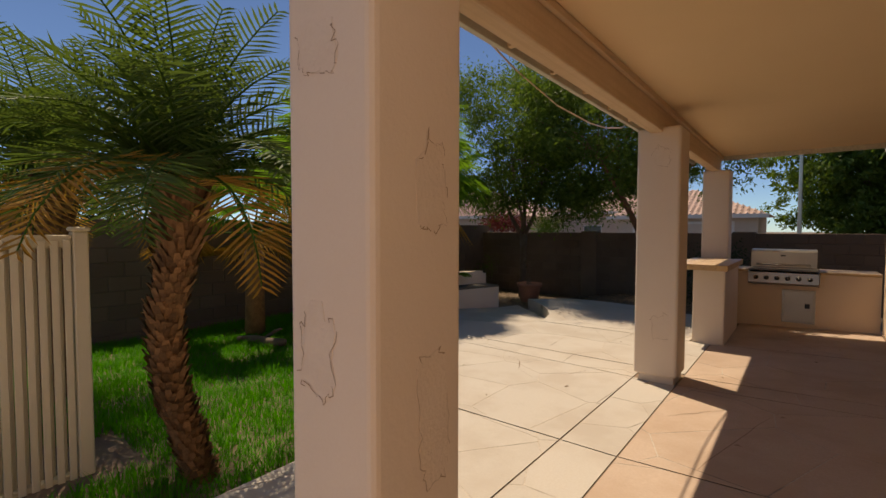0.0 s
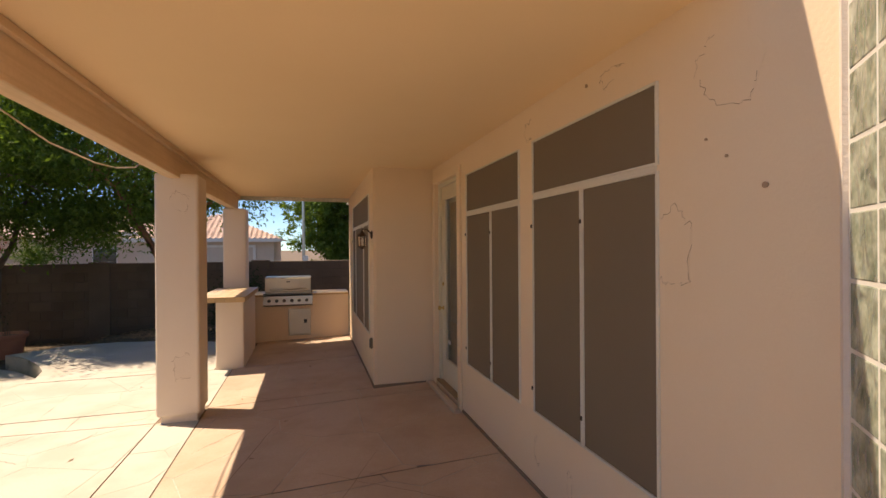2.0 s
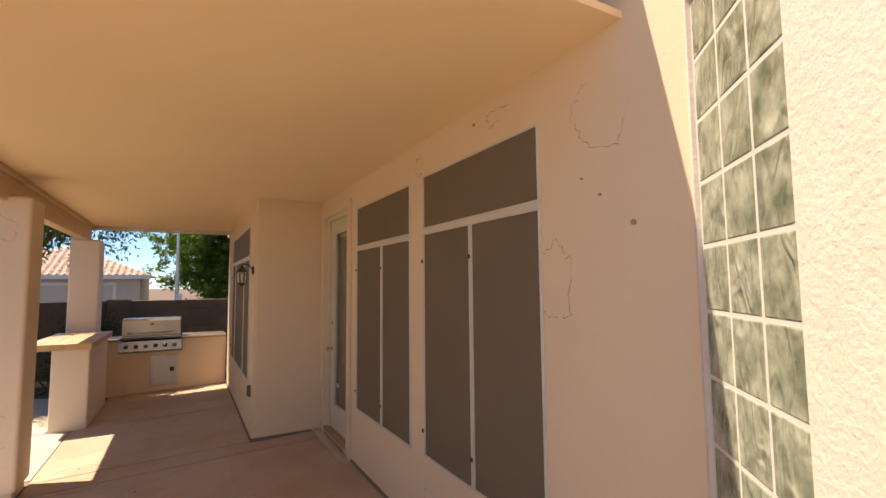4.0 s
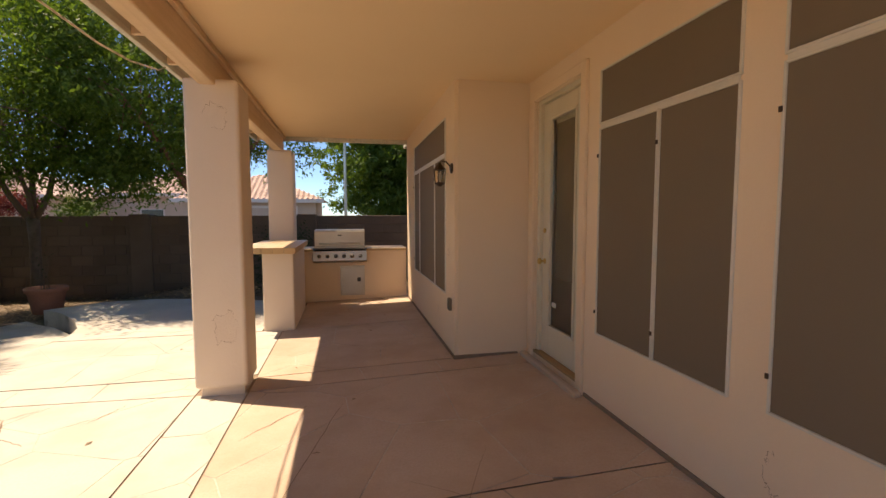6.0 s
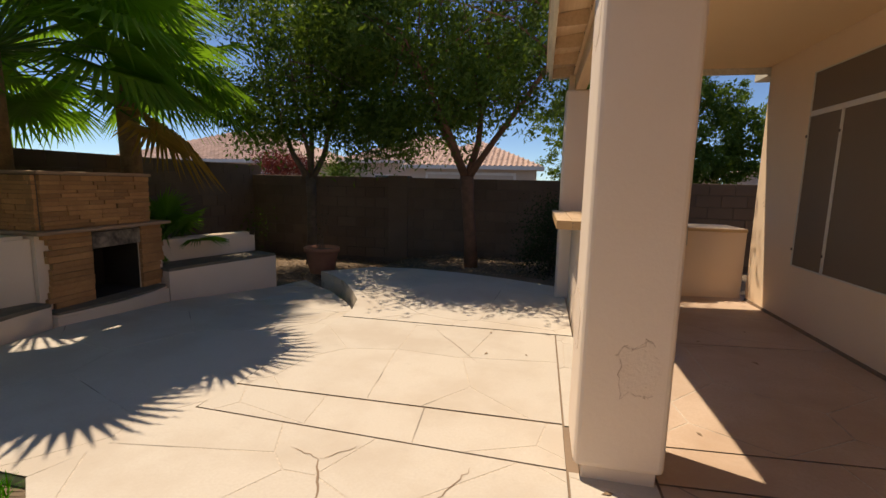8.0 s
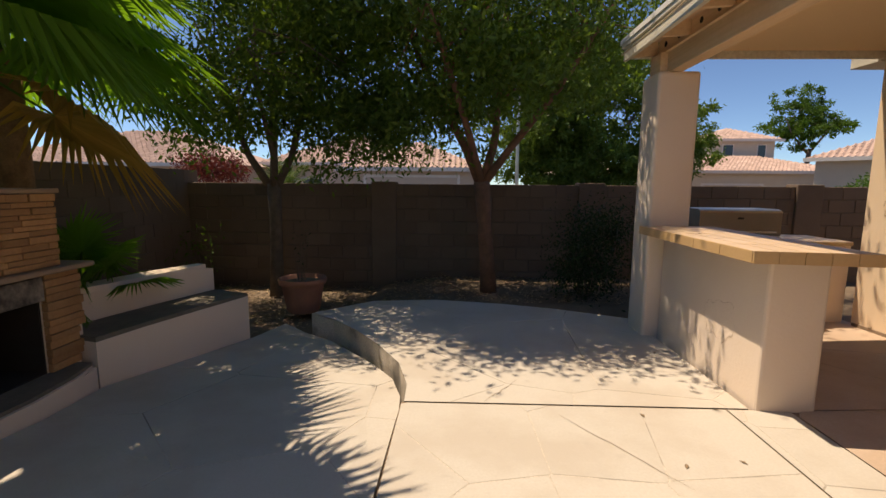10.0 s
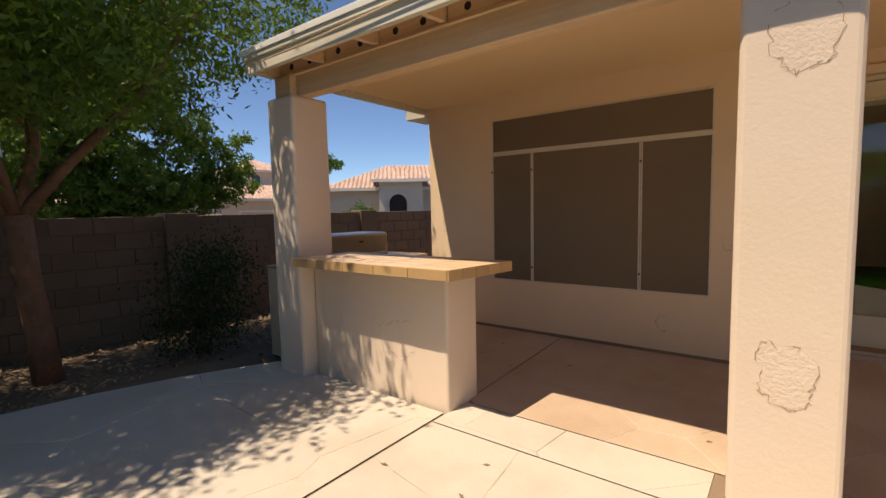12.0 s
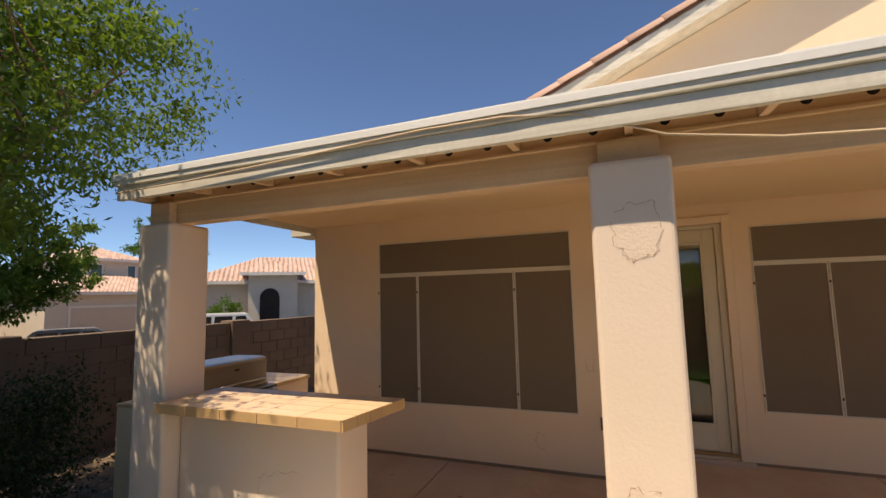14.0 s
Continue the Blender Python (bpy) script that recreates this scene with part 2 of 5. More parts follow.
def glass_material(name, tint=(0.9, 0.95, 0.92), rough=0.0):
    m = bpy.data.materials.new(name)
    m.use_nodes = True
    b = m.node_tree.nodes["Principled BSDF"]
    b.inputs["Base Color"].default_value = (*tint, 1)
    b.inputs["Roughness"].default_value = rough
    b.inputs["Transmission Weight"].default_value = 1.0
    b.inputs["IOR"].default_value = 1.45
    return m


GLASS = glass_material("clear_glass")
GLASS_LAMP = glass_material("seeded_lamp_glass", (0.95, 0.9, 0.8), 0.25)
DARK_GLASS = material("dark_window", (0.02, 0.022, 0.025), rough=0.08, bump=0, spec=0.6)


def glass_block_material():
    m = material("glass_block", (0.56, 0.58, 0.46), (0.13, 0.16, 0.10), rough=0.08, grain=18, patch=10, mix=0.95, bump=0.0, spec=0.8)
    t = m.node_tree
    geo = t.nodes.new("ShaderNodeNewGeometry")
    mp = t.nodes.new("ShaderNodeMapping")
    mp.inputs["Scale"].default_value = (10, 10, 4.0)
    t.links.new(geo.outputs["Position"], mp.inputs["Vector"])
    n = t.nodes.new("ShaderNodeTexNoise")
    n.inputs["Scale"].default_value, n.inputs["Distortion"].default_value, n.inputs["Detail"].default_value = 1.6, 1.6, 1.0
    t.links.new(mp.outputs[0], n.inputs["Vector"])
    bn = t.nodes.new("ShaderNodeBump")
    bn.inputs["Strength"].default_value, bn.inputs["Distance"].default_value = 0.8, 0.02
    t.links.new(n.outputs["Fac"], bn.inputs["Height"])
    t.links.new(bn.outputs[0], t.nodes["Principled BSDF"].inputs["Normal"])
    return m


GLASS_BLOCK = glass_block_material()


# ---- building helpers ----
def finish(name, bm, mat, smooth=False):
    me = bpy.data.meshes.new(name)
    bmesh.ops.recalc_face_normals(bm, faces=bm.faces)
    bm.to_mesh(me)
    bm.free()
    for m in mat if isinstance(mat, (list, tuple)) else (mat,):
        me.materials.append(m)
    if smooth:
        for p in me.polygons:
            p.use_smooth = True
    return me


def part(name, bm, mat, parent, label="", smooth=False):
    """Links a bmesh as one mesh object under a thing or a part."""
    ob = new(name, bm if isinstance(bm, bpy.types.Mesh) else finish(name, bm, mat, smooth))
    ob.parent = parent
    if label:
        tagged(ob, label)
    return ob


def thing(name, label, category, group="", kind="", at=(0, 0, 0), turn=0.0):
    ob = new(name)
    ob.matrix_basis = pose(*at, 0, 0, turn)
    return tagged(ob, label, category, group, kind)


def solid(name, bm, mat, label, category="", group="", kind="structure", smooth=False):
    return tagged(new(name, finish(name, bm, mat, smooth)), label, category, group, kind)


def box(x0, x1, y0, y1, z0, z1, bevel=0.0, seg=1, bm=None):
    """A box, with rounded edges where bevel is given, added to bm."""
    out = bm or bmesh.new()
    b = bmesh.new()
    bmesh.ops.create_cube(b, size=1, matrix=Matrix.LocRotScale(((x0 + x1) / 2, (y0 + y1) / 2, (z0 + z1) / 2), None, (abs(x1 - x0), abs(y1 - y0), abs(z1 - z0))))
    if bevel:
        bmesh.ops.bevel(b, geom=b.edges[:], offset=bevel, segments=seg, profile=0.5, affect="EDGES")
    if bm is None:
        return b
    me = bpy.data.meshes.new("tmp")
    b.to_mesh(me)
    b.free()
    out.from_mesh(me)
    bpy.data.meshes.remove(me)
    return out


def prism(points, z0, z1, bm=None, bevel=0.0):
    """An upright prism over a plan polygon."""
    b = bm or bmesh.new()
    lo = [b.verts.new((x, y, z0)) for x, y in points]
    hi = [b.verts.new((x, y, z1)) for x, y in points]
    n = len(points)
    top = b.faces.new(hi)
    b.faces.new(lo[::-1])
    for k in range(n):
        b.faces.new((lo[k], lo[(k + 1) % n], hi[(k + 1) % n], hi[k]))
    if bevel:
        bmesh.ops.bevel(b, geom=list(top.edges), offset=bevel, segments=2, affect="EDGES")
    return b


def extrude_profile(profile, axis, a, b_, bm=None):
    """A profile (u, v) swept straight along an axis from a to b_: axis 'x' gives (y, z) profiles, 'y' gives (x, z)."""
    b = bm or bmesh.new()
    def at(u, v, w):
        return (w, u, v) if axis == "x" else (u, w, v)
    lo = [b.verts.new(at(u, v, a)) for u, v in profile]
    hi = [b.verts.new(at(u, v, b_)) for u, v in profile]
    n = len(profile)
    b.faces.new(lo)
    b.faces.new(hi[::-1])
    for k in range(n):
        b.faces.new((lo[k], hi[k], hi[(k + 1) % n], lo[(k + 1) % n]))
    return b


def lathe(profile, steps=24, bm=None, centre=(0, 0, 0)):
    """Turns a profile of (radius, height) round the upright axis."""
    b = bm or bmesh.new()
    rings = []
    for r, z in profile:
        rings.append([b.verts.new((centre[0] + r * math.cos(2 * math.pi * k / steps), centre[1] + r * math.sin(2 * math.pi * k / steps), centre[2] + z)) for k in range(steps)])
    for p, q in zip(rings, rings[1:]):
        for k in range(steps):
            b.faces.new((p[k], p[(k + 1) % steps], q[(k + 1) % steps], q[k]))
    b.faces.new(rings[0][::-1])
    b.faces.new(rings[-1])
    return b


def tube(points, radii, steps=8, bm=None):
    """A tapered tube along a line of points."""
    b = bm or bmesh.new()
    pts = [Vector(p) for p in points]
    rings = []
    for k, p in enumerate(pts):
        d = (pts[min(k + 1, len(pts) - 1)] - pts[max(k - 1, 0)]).normalized()
        u = d.cross(Vector((0.3, 0.9, 0.2))).normalized()
        v = d.cross(u)
        r = radii[k] if isinstance(radii, (list, tuple)) else radii
        rings.append([b.verts.new(p + (u * math.cos(2 * math.pi * s / steps) + v * math.sin(2 * math.pi * s / steps)) * r) for s in range(steps)])
    for p, q in zip(rings, rings[1:]):
        for s in range(steps):
            b.faces.new((p[s], p[(s + 1) % steps], q[(s + 1) % steps], q[s]))
    b.faces.new(rings[0][::-1])
    b.faces.new(rings[-1])
    return b


def wall_with_holes(axis, at, thick, u0, u1, z0, z1, holes):
    """A wall along y (axis 'x', its face at x = at, thickness towards +x) or along x, with openings (u0, u1, z0, z1) right through."""
    us = sorted({u0, u1, *[h[0] for h in holes], *[h[1] for h in holes]})
    zs = sorted({z0, z1, *[h[2] for h in holes], *[h[3] for h in holes]})
    b = bmesh.new()
    for ua, ub in zip(us, us[1:]):
        for za, zb in zip(zs, zs[1:]):
            um, zm = (ua + ub) / 2, (za + zb) / 2
            if any(h[0] < um < h[1] and h[2] < zm < h[3] for h in holes):
                continue
            if axis == "x":
                box(at, at + thick, ua, ub, za, zb, bm=b)
            else:
                box(ua, ub, at, at + thick, za, zb, bm=b)
    bmesh.ops.remove_doubles(b, verts=b.verts, dist=1e-5)
    inner = {}
    for f in b.faces:
        inner.setdefault(tuple(sorted(v.index for v in f.verts)), []).append(f)
    b.verts.index_update()
    seen = {}
    for f in list(b.faces):
        key = tuple(sorted(v.index for v in f.verts))
        if key in seen:
            seen[key].append(f)
        else:
            seen[key] = [f]
    doomed = [f for fs in seen.values() if len(fs) > 1 for f in fs]
    bmesh.ops.delete(b, geom=doomed, context="FACES")
    return b

# ---- plan ----
WALL_X = 2.54          # face of the set-back house wall
BAY_X = 1.81           # face of the part of the house that stands forward
BAY_Y = 6.27
BAY_END = 9.80         # end of that part
END_Y = 9.80          # end of the house and of the patio roof
ROOF_Y = 2.04          # where the patio roof begins
CEIL_Z = 2.69
FENCE_Y, FENCE_X = 12.5, -6.5


def slope(x, y):
    """Height of the lower slab in front of the benches."""
    return -0.012 - 0.20 * max(0.0, min(1.0, (y - 7.5) / 2.0))


def level(x, y):
    return 0.034 * max(0.0, x)


def clip_half(poly, px, py, nx, ny):
    """Keeps the part of a polygon on the side of the point against the normal."""
    out = []
    for k in range(len(poly)):
        a, b = poly[k], poly[(k + 1) % len(poly)]
        da = (a[0] - px) * nx + (a[1] - py) * ny
        db = (b[0] - px) * nx + (b[1] - py) * ny
        if da <= 0:
            out.append(a)
        if da * db < 0:
            s = da / (da - db)
            out.append((a[0] + (b[0] - a[0]) * s, a[1] + (b[1] - a[1]) * s))
    return out


def stone_cells(panel, size, gap, rng):
    """Irregular stones that fill a plan polygon: pairs of the whole cell and the cell less its joint."""
    xs, ys = [p[0] for p in panel], [p[1] for p in panel]
    seeds = []
    nx, ny = int((max(xs) - min(xs)) / size) + 3, int((max(ys) - min(ys)) / size) + 3
    for i in range(-1, nx):
        for j in range(-1, ny):
            seeds.append((min(xs) + (i + 0.5 + rng.uniform(-0.42, 0.42)) * size, min(ys) + (j + 0.5 + rng.uniform(-0.42, 0.42)) * size))
    cells = []
    for s in seeds:
        near = sorted(seeds, key=lambda q: (q[0] - s[0]) ** 2 + (q[1] - s[1]) ** 2)[1:15]
        whole, inner = list(panel), list(panel)
        for q in near:
            dx, dy = q[0] - s[0], q[1] - s[1]
            d = math.hypot(dx, dy)
            mx, my, ux, uy = (s[0] + q[0]) / 2, (s[1] + q[1]) / 2, dx / d, dy / d
            whole = clip_half(whole, mx, my, ux, uy)
            inner = clip_half(inner, mx - ux * gap, my - uy * gap, ux, uy)
            if len(whole) < 3 or len(inner) < 3:
                break
        if len(whole) < 3 or len(inner) < 3:
            continue
        area = 0.5 * abs(sum(inner[k][0] * inner[(k + 1) % len(inner)][1] - inner[(k + 1) % len(inner)][0] * inner[k][1] for k in range(len(inner))))
        if area > 0.004:
            cells.append((whole, inner))
    return cells


# ---- ground ----
def ground_height(x, y):
    if -6.6 < x < 7.5 and -1.5 < y < 6.9:
        return -0.07
    if x > 7.5 or y > 13.2 or x < -7.2 or y < -6:
        return -0.9
    if x > -2.7 and y < 10.4 or (x > -4.9 and 5.6 < y < 10.0):
        return -0.32
    if x < -3.2 and y > 8.0:
        return -0.26
    if y > 10.4:
        return -0.24 + 0.18 * max(0.0, min(1.0, (x + 3.8) / 1.4))
    return -0.10


bm = bmesh.new()
axis_x = [-900, -200, -60, -25, -12, -8] + [-7.4 + 0.3 * k for k in range(51)] + [9, 12, 25, 60, 200, 900]
axis_y = [-900, -200, -60, -20, -9, -6.2] + [-5.8 + 0.3 * k for k in range(64)] + [15, 20, 40, 90, 250, 900]
grid = [[bm.verts.new((x, y, ground_height(x, y) + (0.02 * noise.noise((x * 2, y * 2, 0)) if -7 < x < 7 else 0))) for y in axis_y] for x in axis_x]
for i in range(len(axis_x) - 1):
    for j in range(len(axis_y) - 1):
        bm.faces.new((grid[i][j], grid[i + 1][j], grid[i + 1][j + 1], grid[i][j + 1]))
solid("ground", bm, SOIL, "dry brown soil under the yard and beyond", "ground", smooth=True)

# ---- house walls ----
bm = wall_with_holes("x", WALL_X, 0.2, 1.765, BAY_Y + 0.19, -0.1, 3.3, [(2.48, 3.618, 0.62, 2.43), (3.846, 4.983, 0.608, 2.418), (5.24, 6.10, 0.16, 2.48)])
solid("wall_set_back", bm, STUCCO, "peach stucco house wall under the patio roof", "wall")
bm = box(BAY_X + 0.2, WALL_X + 0.5, BAY_Y, BAY_Y + 0.19, -0.1, 3.3)
box(BAY_X + 0.2, 7.0, BAY_END - 0.2, BAY_END, -0.3, 3.3, bm=bm)
solid("wall_return", bm, STUCCO, "peach stucco return wall of the house", "wall")
bm = wall_with_holes("x", BAY_X, 0.2, BAY_Y, BAY_END, -0.1, 3.3, [(6.687, 8.846, 0.643, 2.413)])
edges = [e for e in bm.edges if all(abs(v.co.x - BAY_X) < 1e-4 for v in e.verts) and (all(abs(v.co.y - BAY_Y) < 1e-4 for v in e.verts) or all(abs(v.co.y - BAY_END) < 1e-4 for v in e.verts))]
bmesh.ops.bevel(bm, geom=edges, offset=0.03, segments=4, affect="EDGES")
solid("wall_forward", bm, STUCCO, "peach stucco wall standing forward with rounded corner", "wall")
# slanting wall with the glass blocks, and the wall that closes the house behind
A = (2.54, 1.765)
U, N = Vector((-0.65, -0.76, 0)).normalized(), Vector((0.76, -0.65, 0)).normalized()
def slanted(u0, u1, z0, z1, d0, d1, bm=None):
    p = lambda u, d: (A[0] + U.x * u + N.x * d, A[1] + U.y * u + N.y * d)
    return prism([p(u0, d0), p(u1, d0), p(u1, d1), p(u0, d1)], z0, z1, bm)
bm = slanted(0, 0.02, -0.1, 5.2, 0, 0.2)
slanted(0.56, 0.86, -0.1, 5.2, 0, 0.2, bm)
slanted(0.02, 0.56, -0.1, 0.45, 0, 0.2, bm)
slanted(0.02, 0.56, 2.62, 5.2, 0, 0.2, bm)
solid("wall_slanted", bm, STUCCO_ROUGH, "sunlit rough stucco wall beside the glass blocks", "wall")
bm = box(1.95, 2.15, -4.0, 1.09, -0.1, 5.2)
box(2.15, 7.0, -4.0, -3.8, -0.1, 5.2, bm=bm)
box(6.8, 7.0, -3.8, BAY_END - 0.2, -0.3, 3.3, bm=bm)
solid("wall_behind", bm, STUCCO, "plain stucco wall closing the house", "wall")
# added room behind the door, its dimness put into the wall colour
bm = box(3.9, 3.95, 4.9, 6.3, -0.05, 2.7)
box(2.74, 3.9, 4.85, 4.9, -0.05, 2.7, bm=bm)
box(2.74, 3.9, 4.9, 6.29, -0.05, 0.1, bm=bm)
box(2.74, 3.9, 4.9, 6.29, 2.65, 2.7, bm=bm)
solid("wall_room", bm, material("room_unlit_tone", (0.30, 0.24, 0.18), rough=0.9), "room behind the glazed door, its walls darkened as if unlit", "wall")
# black sheets that stand in for the unlit rooms behind the screened windows
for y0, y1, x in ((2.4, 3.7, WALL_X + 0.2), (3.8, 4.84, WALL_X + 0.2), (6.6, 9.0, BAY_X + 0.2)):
    solid("wall_blind", box(x + 0.003, x + 0.03, y0, y1, 0.5, 2.5), UNLIT_BLACK, "black sheet standing in for the unlit room behind a screened window", "wall")
# weep screed along the foot of the walls
bm = box(WALL_X - 0.012, WALL_X - 0.001, 1.8, 5.14, 0.05, 0.112)
box(BAY_X - 0.012, BAY_X - 0.001, BAY_Y - 0.012, BAY_END - 0.05, 0.03, 0.09, bm=bm)
box(BAY_X - 0.012, WALL_X - 0.1, BAY_Y - 0.012, BAY_Y - 0.001, 0.04, 0.10, bm=bm)
solid("baseboard", bm, JOINT, "dark gap and screed at the foot of the stucco", "trim")

# ---- patio roof ----
bm = prism([(-0.15, ROOF_Y), (WALL_X, ROOF_Y - 0.04), (WALL_X, END_Y), (-0.15, END_Y)], CEIL_Z, CEIL_Z + 0.03)
solid("ceiling", bm, CEILING, "smooth peach painted patio ceiling", "ceiling")
bm = extrude_profile([(-0.59, 2.75), (WALL_X, 3.10), (WALL_X, 3.18), (-0.59, 2.805)], "y", ROOF_Y - 0.04, END_Y + 0.06)
patio_roof = solid("patio_roof", bm, WHITE_METAL, "low sloping patio roof with white edge", "roof")
bm = box(-0.27, -0.15, 1.99, END_Y - 0.02, 2.435, 2.69, 0.006)
solid("beam", bm, BEAM_WOOD, "peach painted wooden beam resting on the pillars", "beam")
bm = box(-0.149, -0.115, ROOF_Y, END_Y - 0.02, 2.64, 2.688, 0.003)
box(-0.30, -0.271, ROOF_Y, END_Y - 0.02, 2.612, 2.63, 0.002, bm=bm)
solid("trim", bm, BEAM_WOOD, "thin painted trim along the beam", "trim")
bm = extrude_profile([(-0.55, 2.725), (-0.28, 2.758), (-0.28, 2.773), (-0.55, 2.74)], "y", ROOF_Y, END_Y)
solid("soffit", bm, BEAM_WOOD, "peach painted boards under the eave", "soffit")
bm = box(-0.575, -0.535, ROOF_Y - 0.03, END_Y + 0.03, 2.60, 2.705, 0.004)
fascia = solid("fascia", bm, FASCIA, "cream fascia board with cracked peeling paint", "fascia")
part("upper_board", box(-0.595, -0.54, ROOF_Y - 0.03, END_Y + 0.035, 2.707, 2.75, 0.004), FASCIA, fascia)
part("drip_edge", extrude_profile([(-0.605, 2.75), (-0.53, 2.756), (-0.53, 2.795), (-0.605, 2.79)], "y", ROOF_Y - 0.035, END_Y + 0.06), WHITE_METAL, fascia, "white metal drip edge")
part("end_board", box(-0.53, WALL_X, END_Y + 0.002, END_Y + 0.03, 2.62, 2.75, 0.003), FASCIA, fascia)
# rafter tails and vented blocking
rafter_me = finish("rafter_tail", extrude_profile([(-0.534, 2.62), (-0.534, 2.722), (-0.286, 2.755), (-0.286, 2.635), (-0.42, 2.625)], "y", -0.02, 0.02), BEAM_WOOD)
block_me = finish("blocking_board", box(-0.284, -0.262, 0.022, 0.588, 2.632, 2.755, 0.002), BEAM_WOOD)
# black discs painted for the shade inside the vent holes
hole_bm = bmesh.new()
bmesh.ops.create_cone(hole_bm, segments=14, radius1=0.026, radius2=0.026, depth=0.012, cap_ends=True, matrix=Matrix.Rotation(math.pi / 2, 4, "Y"))
hole_me = finish("vent_hole", hole_bm, UNLIT_BLACK)
eave = thing("eave_framing", "painted rafter tails with vented blocking boards", "rafters", kind="structure")
y = END_Y - 0.03
while y > ROOF_Y:
    r = part("rafter_tail", rafter_me, None, eave)
    r.location.y = y
    if y - 0.61 > ROOF_Y:
        b = part("blocking_board", block_me, None, eave)
        b.location.y = y - 0.61
        for off in (0.18, 0.43):
            h = part("vent_hole", hole_me, None, b, "round dark vent hole")
            h.location = (-0.281, off, 2.69)
    y -= 0.61
# stub eave at the house corner
solid("eave_stub", box(1.80, 2.2, END_Y + 0.035, END_Y + 0.35, 2.60, 2.74, 0.004), FASCIA, "short eave end at the house corner", "eave")

# ---- upper gable of the house ----
bm = bmesh.new()
gx = 2.62
pts = [(-1.5, 2.9), (8.4, 2.9), (8.4, 3.26), (3.4, 5.46), (-1.5, 3.30)]
extrude_profile([(y_, z_) for y_, z_ in pts], "x", gx, gx + 0.2, bm)
solid("wall_gable", bm, STUCCO, "peach stucco gable wall above the patio roof", "wall")
gable = thing("gable_roof", "main house roof with pale clay barrel tiles", "roof", kind="structure")
for sgn, y_end, z_end in ((1, 8.6, 3.18), (-1, -1.8, 3.18)):
    prof = [(3.4, 5.47), (y_end, z_end), (y_end, z_end + 0.15), (3.4, 5.62)]
    part("roof_deck", extrude_profile(prof, "x", gx - 0.28, 6.9), FASCIA, gable)
rake_bm = bmesh.new()
steps = 6
ring = [[rake_bm.verts.new((xx, 0.10 * math.cos(a) * s, 0.10 * math.sin(a) * s)) for a in [math.pi * k / steps for k in range(steps + 1)]] for xx, s in ((0, 1.05), (0.44, 0.9))]
inner_ring = [[rake_bm.verts.new((xx, 0.085 * math.cos(a) * s, 0.085 * math.sin(a) * s)) for a in [math.pi * k / steps for k in range(steps + 1)]] for xx, s in ((0, 1.05), (0.44, 0.9))]
for k in range(steps):
    rake_bm.faces.new((ring[0][k], ring[0][k + 1], ring[1][k + 1], ring[1][k]))
    rake_bm.faces.new((inner_ring[0][k], inner_ring[1][k], inner_ring[1][k + 1], inner_ring[0][k + 1]))
    rake_bm.faces.new((ring[0][k], inner_ring[0][k], inner_ring[0][k + 1], ring[0][k + 1]))
tile_me = finish("roof_tile", rake_bm, TILE_ROOF, True)
for sgn in (1, -1):
    slope_dir = Vector((0, -sgn, 2.29 / 5.2)).normalized()
    for col in range(3):
        for k in range(14):
            s = k * 0.41
            t_ob = part("roof_tile", tile_me, None, gable)
            base = Vector((gx - 0.22 + col * 0.24, 3.4 + sgn * 5.22, 3.33)) + slope_dir * s + Vector((0, 0, 0.03))
            side = Vector((1, 0, 0))
            up = slope_dir.cross(side) * (1 if slope_dir.cross(side).z > 0 else -1)
            rot = Matrix((slope_dir, up.cross(slope_dir), up)).transposed()
            t_ob.matrix_basis = Matrix.Translation(base) @ rot.to_4x4()
bm = extrude_profile([(END_Y + 0.5, 3.2), (-4.2, 3.2), (-4.2, 3.3), (END_Y + 0.5, 3.3)], "x", WALL_X + 0.3, 7.2)
solid("house_roof", bm, TILE_FAR, "flat part of the house roof", "roof")

# ---- pillars ----
def pillar(x0, x1, y0, y1, z1, label, base=-0.1, flare=True):
    p = thing("pillar", label, "pillar", "stucco patio pillars", "structure")
    b = box(x0, x1, y0, y1, 0.068 if flare else base, z1, 0.028, 3)
    for v in b.verts:
        v.co.x += 0.001 * noise.noise(v.co * 1.7 + Vector((3, 1, 0)))
        v.co.y += 0.001 * noise.noise(v.co * 1.9)
    part("shaft", b, STUCCO_PILLAR, p, smooth=False)
    if flare:
        part("foot", box(x0 + 0.042, x1 - 0.03, y0 + 0.03, y1 - 0.03, base, 0.075, 0.004, 1), STUCCO_PILLAR, p)
    part("cap_block", box(-0.34, -0.272, y0 + 0.05, min(y1 - 0.05, END_Y - 0.03), z1 - 0.02, 2.61, 0.004), BEAM_WOOD, p)
    return p


P1 = pillar(-0.352, 0.035, 1.995, 2.40, 2.472, "square peach stucco pillar with patched cracks beside the lawn")
P2 = pillar(-0.385, 0.01, 5.92, 6.325, 2.485, "square peach stucco pillar in the middle of the patio")
P3 = pillar(-0.365, 0.01, 9.50, 9.87, 2.44, "square peach stucco pillar at the end of the bar", flare=False)


def ragged(cx, cz, w, h, rng, n=18):
    pts = []
    for k in range(n):
        a = 2 * math.pi * k / n
        s = 1 + rng.uniform(-0.22, 0.18)
        pts.append((cx + math.copysign(abs(math.cos(a)) ** 0.7, math.cos(a)) * w / 2 * s, cz + math.copysign(abs(math.sin(a)) ** 0.7, math.sin(a)) * h / 2 * s))
    return pts


